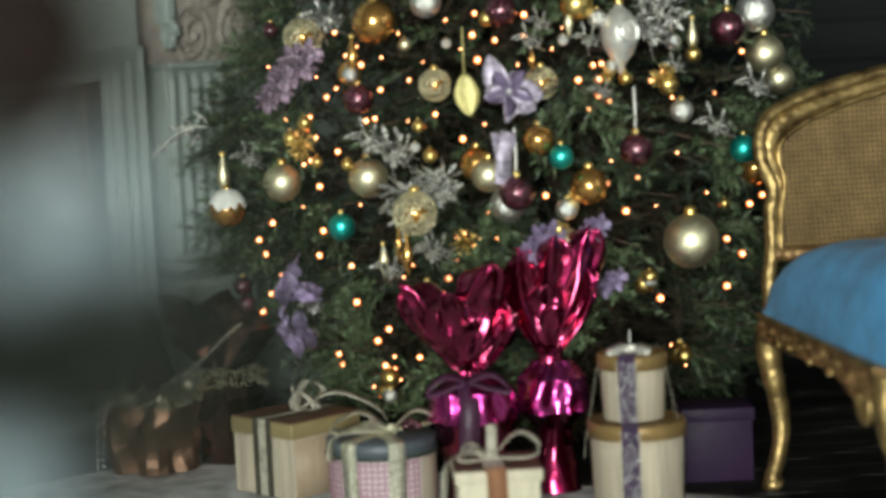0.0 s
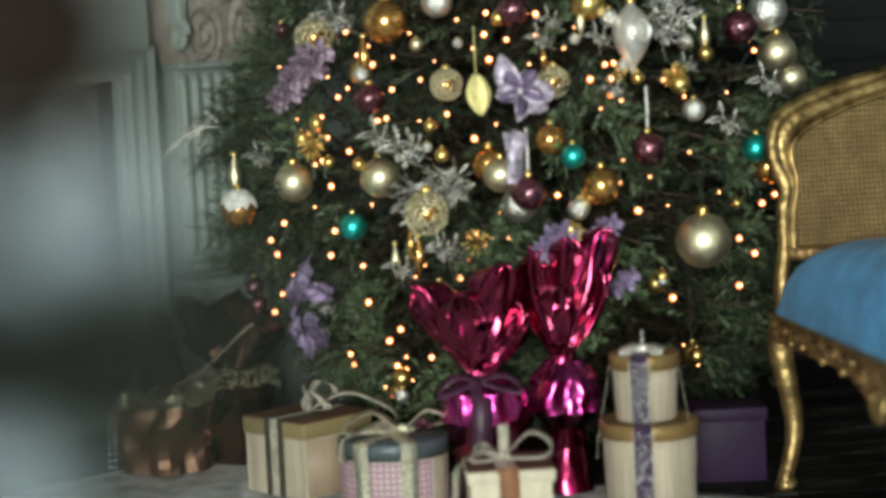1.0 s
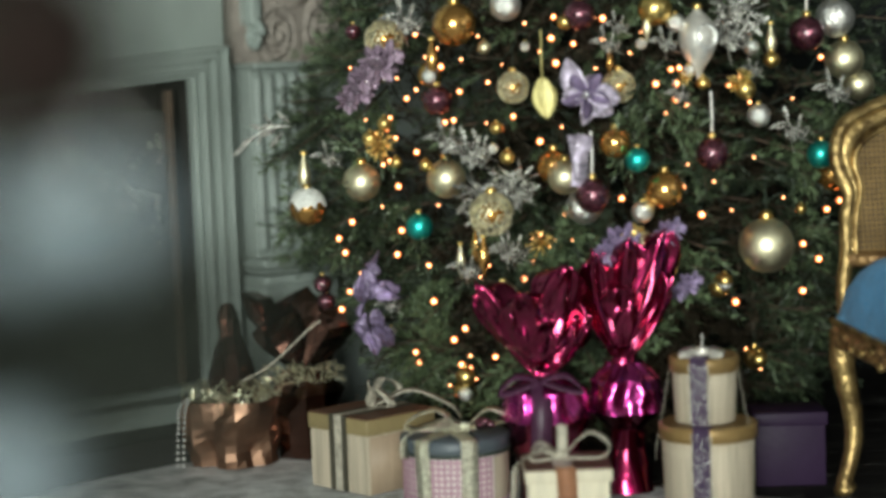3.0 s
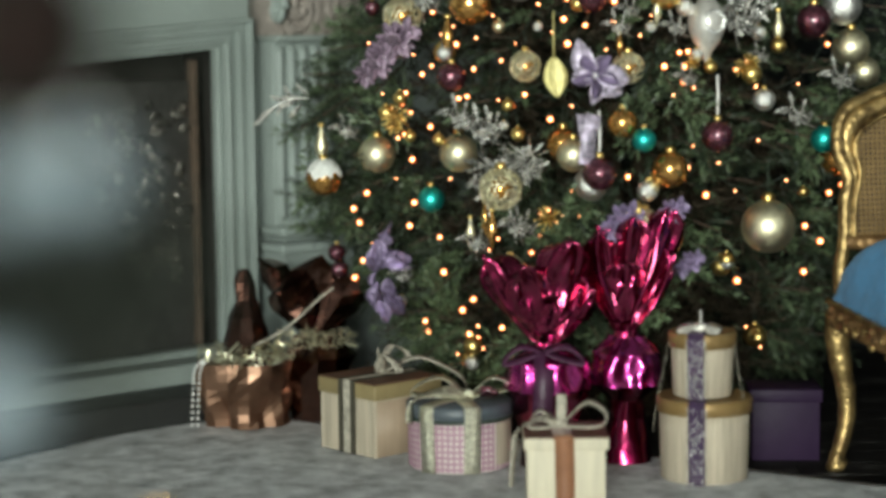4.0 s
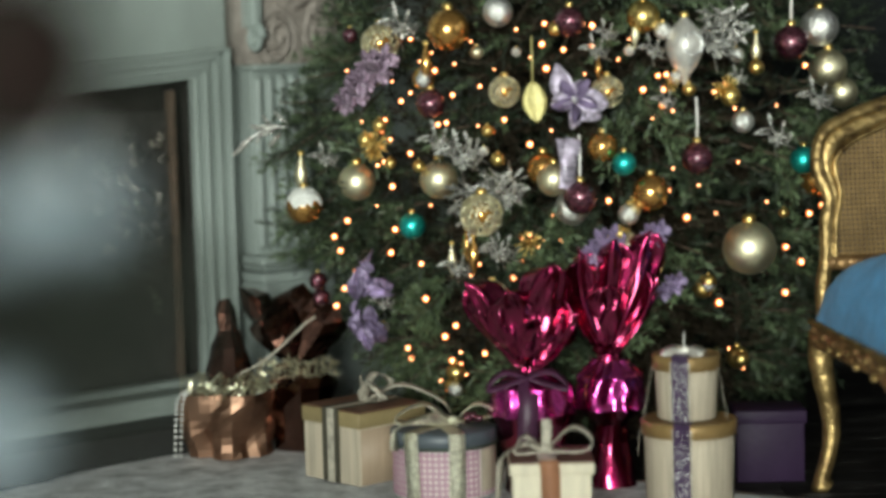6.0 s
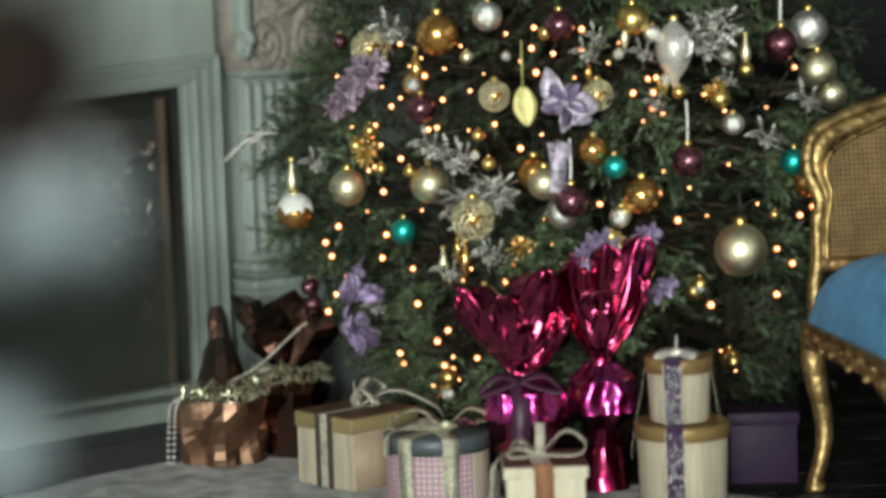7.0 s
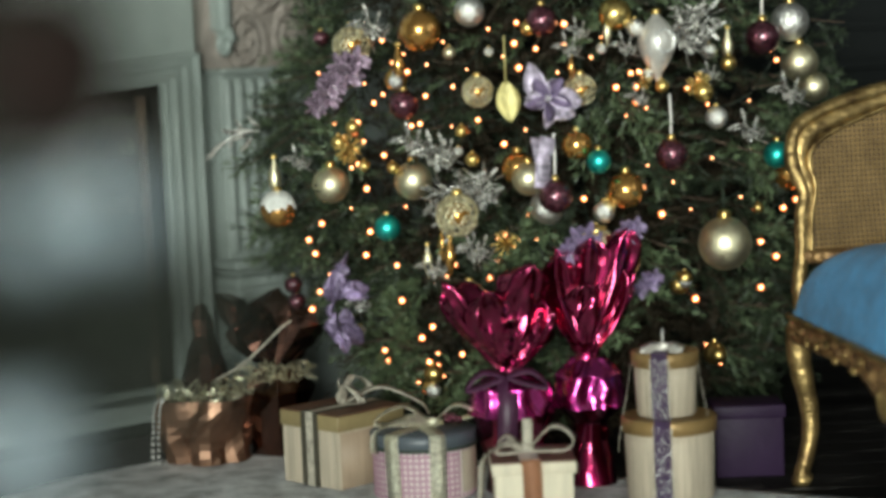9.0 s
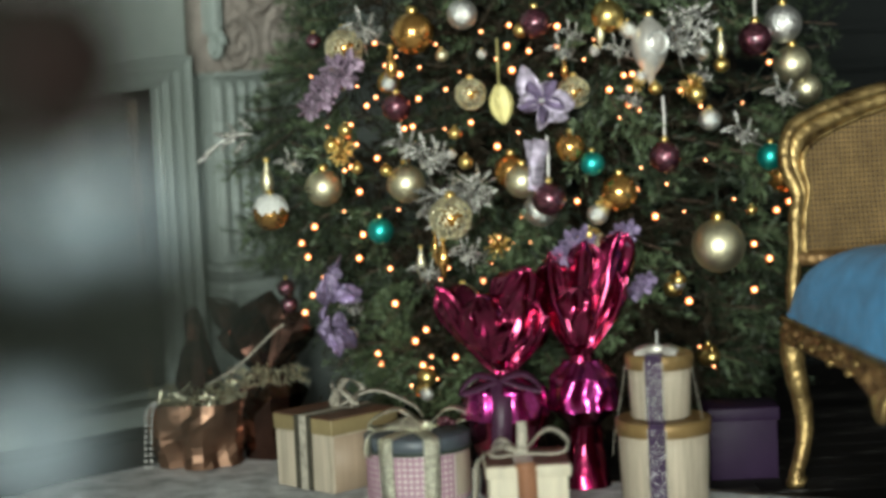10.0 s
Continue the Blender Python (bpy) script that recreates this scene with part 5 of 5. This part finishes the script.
hang("silver", 0.429, 4.541, 0.925, 0.33)
hang("gold", 0.145, 4.527, 0.702, 0.43)
hang("star", 0.436, 4.504, 0.604, 0.50)
hang("silver", 0.116, 4.534, 0.72, 0.30)
hang("gold", -0.023, 4.614, 0.687, 0.37)
hang("star", -0.120, 4.660, 0.720, 0.70)
hang("gold", -0.107, 4.660, 0.776, 0.42)
hang("gold", -0.085, 4.650, 0.693, 0.36)
hang("gold", 0.125, 4.550, 0.762, 0.38)
hang("frost_small", 0.089, 4.560, 0.717, 0.80)
hang("star", 0.643, 4.560, 0.849, 0.55)
hang("star", 0.373, 4.470, 0.528, 0.50)
hang("gold", 0.396, 4.470, 0.543, 0.40)
hang("frost_small", 0.137, 4.520, 0.502, 0.70)
hang("slim_amber", 0.089, 4.530, 0.501, 0.80)
hang("slim_amber", -0.002, 4.600, 0.911, 0.80)
hang("silver", -0.009, 4.600, 0.873, 0.45)
hang("frost_small", 0.383, 4.560, 0.962, 0.60)
hang("gold", 0.048, 4.700, 0.220, 0.60)
hang("silver", 0.046, 4.700, 0.182, 0.45)
hang("gold", 0.594, 4.560, 0.425, 0.45)
hang("gold", 0.679, 4.660, 0.239, 0.50)
hang("frost_small", 0.164, 4.500, 0.627, 0.75)
hang("gold", -0.139, 4.680, 0.744, 0.45)
hang("gold", 0.463, 4.500, 0.627, 0.40)
hang("silver", 0.526, 4.550, 0.864, 0.40)

# ---- fairy lights ----
lights = thing("fairy_lights", "string of small warm white fairy lights on the tree", "string lights")
BULB = mesh_of(sphere(0.0064, 10), "bulb")
TIP = mesh_of(sphere(0.0037, 8), "tip")
TIP.materials.append(MATS["bulb_tip"])
BULB.materials.append(MATS["bulb"])
HOLDER = mesh_of(lathe([(0.003, 0.004), (0.0038, 0.007), (0.0034, 0.018), (0.001, 0.019)], 8), "holder")
HOLDER.materials.append(MATS["wire"])
spots = []


def bulb(x, y, z, s=1.0):
    ob = new("bulb", BULB)
    ob.matrix_basis = pose(x, y, z) @ Matrix.Diagonal((s, s, s, 1))
    ob.parent = lights
    h = new("socket", HOLDER)
    h.matrix_basis = pose(0, 0, 0, -50, 0, 0)
    h.parent = ob
    c = new("lit_tip", TIP)
    c.matrix_basis = pose(0, -0.005, 0.0006)
    c.parent = ob
    spots.append(Vector((x, y + 0.012, z + 0.01)))


bulb(-0.034, 4.729, 0.962)
bulb(-0.101, 4.769, 0.929)
bulb(-0.095, 4.71, 0.785)
bulb(-0.103, 4.708, 0.762)
bulb(-0.058, 4.698, 0.826)
bulb(-0.037, 4.689, 0.844, 0.8)
bulb(0.054, 4.631, 0.838)
bulb(0.021, 4.629, 0.775)
bulb(0.039, 4.62, 0.779)
bulb(-0.041, 4.65, 0.713, 1.1)
bulb(-0.082, 4.695, 0.639, 1.2)
bulb(-0.187, 4.803, 0.557, 1.2)
bulb(-0.219, 4.844, 0.518, 1.2)
bulb(-0.206, 4.842, 0.486, 1.2)
bulb(-0.079, 4.716, 0.542, 1.2)
bulb(-0.09, 4.738, 0.488, 1.2)
bulb(-0.098, 4.695, 0.694)
bulb(-0.113, 4.708, 0.686, 0.8)
bulb(-0.125, 4.721, 0.751, 0.8)
bulb(-0.084, 4.686, 0.743, 0.8)
bulb(0.247, 4.589, 0.943, 1.2)
bulb(0.292, 4.577, 0.93)
bulb(0.352, 4.572, 0.936)
bulb(0.254, 4.572, 0.891, 1.3)
bulb(0.162, 4.567, 0.784)
bulb(0.135, 4.569, 0.76)
bulb(0.214, 4.535, 0.732, 1.2)
bulb(0.224, 4.54, 0.662)
bulb(0.458, 4.55, 0.841, 1.2)
bulb(0.501, 4.556, 0.84, 1.2)
bulb(0.499, 4.547, 0.808, 1.2)
bulb(0.51, 4.568, 0.872)
bulb(0.492, 4.563, 0.87)
bulb(0.52, 4.547, 0.795, 0.8)
bulb(0.379, 4.53, 0.608, 1.1)
bulb(0.549, 4.562, 0.565, 1.3)
bulb(0.355, 4.585, 0.98, 1.2)
bulb(0.642, 4.604, 0.849, 0.8)
bulb(0.616, 4.588, 0.832)
bulb(0.66, 4.595, 0.795, 0.7)
bulb(0.839, 4.734, 0.882)
bulb(0.875, 4.737, 0.57, 1.2)
bulb(0.842, 4.715, 0.554, 1.2)
bulb(0.77, 4.664, 0.559, 0.8)
bulb(0.785, 4.692, 0.483, 1.2)
bulb(0.827, 4.736, 0.444, 1.3)
bulb(0.79, 4.732, 0.376, 1.3)
bulb(0.628, 4.64, 0.369, 1.4)
bulb(0.453, 4.55, 0.523, 1.3)
bulb(0.429, 4.549, 0.518, 1.2)
bulb(0.339, 4.562, 0.46, 1.3)
bulb(0.176, 4.602, 0.44, 1.2)
bulb(0.103, 4.623, 0.469, 0.8)
bulb(-0.015, 4.719, 0.385, 1.3)
bulb(-0.023, 4.697, 0.466)
bulb(-0.22, 4.87, 0.356, 1.3)
bulb(-0.2, 4.864, 0.396, 1.1)
bulb(0.05, 4.696, 0.326, 1.2)
bulb(0.026, 4.72, 0.299, 1.3)
bulb(-0.058, 4.802, 0.263, 1.1)
bulb(-0.051, 4.818, 0.237)
bulb(0.113, 4.688, 0.263, 1.1)
bulb(0.041, 4.747, 0.24, 1.2)
bulb(0.06, 4.74, 0.232)
bulb(0.047, 4.791, 0.177, 1.3)
bulb(0.031, 4.812, 0.165)
bulb(0.507, 4.54, 0.626, 1.1)
bulb(0.488, 4.534, 0.637)
bulb(0.673, 4.717, 0.242)
bulb(0.194, 4.574, 0.525, 0.7)
bulb(0.212, 4.567, 0.535, 0.8)
bulb(0.23, 4.567, 0.51, 0.7)
bulb(0.242, 4.562, 0.523, 0.7)
bulb(-0.095, 4.751, 0.894, 0.8)
bulb(-0.002, 4.675, 0.869)
bulb(0.017, 4.67, 0.891, 1.2)
bulb(0.254, 4.6, 0.987)
bulb(0.391, 4.579, 0.961)
bulb(0.32, 4.592, 0.996)
bulb(0.113, 4.608, 0.856, 0.8)
bulb(-0.174, 4.83, 0.439, 0.7)
bulb(0.825, 4.737, 0.919, 0.7)
bulb(0.541, 4.572, 0.863, 0.9)
bulb(0.278, 4.554, 0.523, 0.7)
bulb(0.26, 4.533, 0.76, 0.6)
bulb(0.414, 4.516, 0.693, 0.5)
bulb(0.106, 4.585, 0.772, 0.5)
bulb(0.146, 4.583, 0.565, 0.6)
bulb(0.194, 4.585, 0.478, 0.7)
bulb(0.085, 4.64, 0.443, 0.6)
bulb(-0.119, 4.735, 0.594, 0.5)
bulb(-0.147, 4.751, 0.782, 0.5)
bulb(0.575, 4.556, 0.634, 0.6)
bulb(0.664, 4.581, 0.68, 0.6)
bulb(0.518, 4.534, 0.673, 0.5)
bulb(0.615, 4.582, 0.571, 0.5)
bulb(0.001, 4.648, 0.599, 0.6)
bulb(0.734, 4.636, 0.589, 0.6)
bulb(0.76, 4.649, 0.798, 0.5)
bulb(-0.179, 4.824, 0.894, 0.6)
bulb(0.194, 4.614, 0.976, 0.72)
bulb(0.222, 4.587, 0.916, 0.58)
bulb(0.408, 4.564, 0.907, 0.65)
bulb(0.433, 4.578, 0.949, 0.5)
bulb(0.097, 4.646, 0.953, 0.58)
bulb(0.06, 4.65, 0.905, 0.65)
bulb(0.609, 4.624, 0.959, 0.58)
bulb(0.673, 4.645, 0.934, 0.5)
bulb(0.476, 4.535, 0.781, 0.5)
bulb(0.335, 4.557, 0.878, 0.58)
bulb(0.275, 4.561, 0.867, 0.5)
bulb(0.144, 4.606, 0.892, 0.43)
bulb(-0.014, 4.698, 0.912, 0.79)
bulb(0.011, 4.687, 0.93, 0.58)
bulb(-0.114, 4.803, 0.988, 0.72)
bulb(-0.077, 4.727, 0.869, 0.58)
bulb(0.17, 4.553, 0.676, 0.5)
bulb(0.26, 4.548, 0.578, 0.43)
bulb(0.441, 4.549, 0.521, 0.72)
bulb(0.404, 4.543, 0.54, 0.65)
bulb(-0.129, 4.715, 0.708, 0.58)
bulb(-0.103, 4.695, 0.727, 0.5)
bulb(0.06, 4.717, 0.263, 0.72)
bulb(0.015, 4.808, 0.185, 0.65)
bulb(0.072, 4.752, 0.206, 0.65)
bulb(0.699, 4.762, 0.202, 0.58)
bulb(0.657, 4.697, 0.258, 0.58)

spots.sort(key=lambda p: (round(p.z / 0.12), p.x if round(p.z / 0.12) % 2 else -p.x))
cable = []
for a, b in zip(spots, spots[1:]):
    if (a - b).length < 0.35:
        mid = (a + b) / 2 + Vector((0, 0.05, -0.02))
        cable.append((a, mid, b))
bm = bmesh.new()
for a, mid, b in cable:
    tube(curve_points([a, mid, b], 6), 0.0012, 4, bm=bm)
tagged(part("cable", bm, "wire", lights, "thin dark green cable"), kind="stuff")

# ---- second, small fir close to the walker ----
near = thing("potted_fir", "small potted fir with pale blue baubles close by", "fir tree", pose(-0.52, 1.1, 0))
part("pot", lathe([(0.1, 0.0), (0.11, 0.01), (0.14, 0.25), (0.15, 0.26), (0.15, 0.28), (0.02, 0.275)], 32), "hearth_stone", near)
part("trunk", tube([(0, 0, 0.25), (0.004, 0, 0.8), (0, 0, 1.45)], 0.018, 8, taper=lambda u: 1 - 0.8 * u), "bark", near)
rng = np.random.default_rng(5)
near_sprays, limbs = [], bmesh.new()
for z, az, L, rise in ((0.78, 5, 0.27, 0.02), (0.76, 25, 0.26, 0.05), (0.74, -25, 0.27, 0.06), (0.8, -8, 0.3, 0.08), (0.84, 40, 0.22, 0.1), (0.9, 0, 0.24, 0.25), (0.95, -20, 0.23, 0.2), (0.98, 20, 0.24, 0.2), (0.7, 70, 0.24, 0), (0.72, 150, 0.26, 0), (0.8, 200, 0.26, 0), (0.9, 260, 0.2, 0.1), (1.05, 120, 0.18, 0.2), (1.05, 240, 0.18, 0.2), (1.12, 10, 0.15, 0.3), (1.2, 150, 0.12, 0.4), (1.25, 280, 0.1, 0.5), (0.6, 100, 0.3, 0), (0.6, 220, 0.3, 0), (0.58, 330, 0.28, 0), (0.55, 30, 0.28, -0.05), (0.6, 65, 0.64, -0.05)):
    out = np.array((math.cos(radians(az)), math.sin(radians(az)), 0.0))
    side = np.array((-out[1], out[0], 0.0))
    tube([out * L * u + np.array((0, 0, z + rise * L * u)) for u in (0, 0.5, 1)], 0.004, 5, bm=limbs, taper=lambda u: 1 - 0.6 * u)
    for j in range(int(L / 0.018)):
        u = 0.15 + 0.85 * j / (L / 0.018)
        d = out * 0.8 + side * (1 if j % 2 else -1) * rng.uniform(0.4, 0.9) + np.array((0, 0, rng.uniform(-0.25, 0.25)))
        near_sprays.append((out * L * u + np.array((0, 0, z + rise * L * u)), d, rng.uniform(0.04, 0.075)))
for cx, cy, cz, rx, rzz, cnt in ((0.32, -0.05, 0.835, 0.035, 0.022, 230), (0.27, -0.05, 0.84, 0.03, 0.035, 260), (0.28, -0.05, 0.955, 0.035, 0.035, 330), (0.312, -0.05, 0.804, 0.03, 0.016, 68), (0.36, -0.04, 0.93, 0.03, 0.03, 14)):
    for k in range(cnt):
        p = np.array((cx, cy, cz)) + rng.normal(0, 0.6, 3) * np.array((rx, 0.03, rzz))
        near_sprays.append((p, rng.normal(0, 1, 3) + np.array((0.6, 0, 0)), rng.uniform(0.02, 0.04)))
part("limbs", limbs, "bark", near)
veil = []
for k in range(70):
    p = np.array((0.356, -0.05, 0.835)) + rng.normal(0, 0.7, 3) * np.array((0.028, 0.03, 0.02))
    veil.append((p, rng.normal(0, 1, 3), rng.uniform(0.02, 0.035)))
tagged(part("outer_crown", needles(veil, rng, 0.016, 0.001, 0.003), "near_needle", near, "dark fir shoots"), kind="stuff")
tagged(part("crown", needles(near_sprays, rng, 0.018, 0.0012, 0.0028), "near_needle", near, "dark green fir needles"), kind="stuff")


def near_ball(material, x, y, z, r, label):
    g = thing("bauble", label, "ornament", pose(x, y, z), group="baubles of the small fir")
    part("ball", sphere(r, 28), material, g)
    part("cap", lathe([(0.006, r - 0.002), (0.006, r + 0.005), (0.002, r + 0.007)], 10), "silver", g)
    part("thread", tube([(0, 0, r + 0.004), (0, 0.002, r + 0.04)], 0.0008, 5), "wire", g)


near_ball("ice_blue", -0.185, 1.046, 0.877, 0.022, "pale ice-blue satin bauble on the small fir")
near_ball("ice_blue", -0.216, 1.036, 0.872, 0.02, "pale ice-blue satin bauble beside another on the small fir")
near_ball("ice_blue", -0.224, 1.04, 0.777, 0.025, "pale ice-blue satin bauble low on the small fir")
near_ball("dark_bauble", -0.214, 1.05, 0.945, 0.044, "dark brown satin bauble on the small fir")
g = thing("fairy_lights", "single warm fairy light on the small fir", "string lights", pose(-0.244, 1.69, 0.556))
bulb_mesh = mesh_of(sphere(0.009, 12), "bulb")
part("bulb", bulb_mesh, "near_bulb", g)
part("cable", tube(curve_points([(0, 0, 0.006), (-0.03, -0.06, 0.0), (-0.12, -0.28, 0.01), (-0.26, -0.57, 0.03)], 12), 0.0012, 5), "wire", g)

# ---- floor boards, last ----
PW = 0.118
PL = 1.65
PLANKS = [mesh_of(slab(-L / 2 + 0.0015, L / 2 - 0.0015, -PW / 2 + 0.002, PW / 2 - 0.002, -0.014, 0.0, 0.0015, 1), "plank", False) for L in (PL, PL / 2)]
for me in PLANKS:
    me.materials.append(MATS["plank"])


def board_row(odd):
    """Centre and kind of the boards of one row, which are staggered by half a board."""
    if odd:
        return [(-3.4 + PL / 4, 1)] + [(-3.4 + PL * (0.5 + k + 0.5), 0) for k in range(3)] + [(3.2 - PL / 4, 1)]
    return [(-3.4 + PL * (k + 0.5), 0) for k in range(4)]


bm = bmesh.new()
for row in range(96):
    y = 5.93 - PW * row
    for x, k in board_row(row % 2):
        if row < 38:
            ob = new("plank", PLANKS[k])
            ob.matrix_basis = pose(x, y, 0)
            ob.parent = floor
        else:
            L = (PL, PL / 2)[k]
            slab(x - L / 2 + 0.0015, x + L / 2 - 0.0015, y - PW / 2 + 0.002, y + PW / 2 - 0.002, -0.014, 0.0, bm=bm)
tagged(part("plank_field", bm, "plank", floor, smooth=False), kind="stuff")
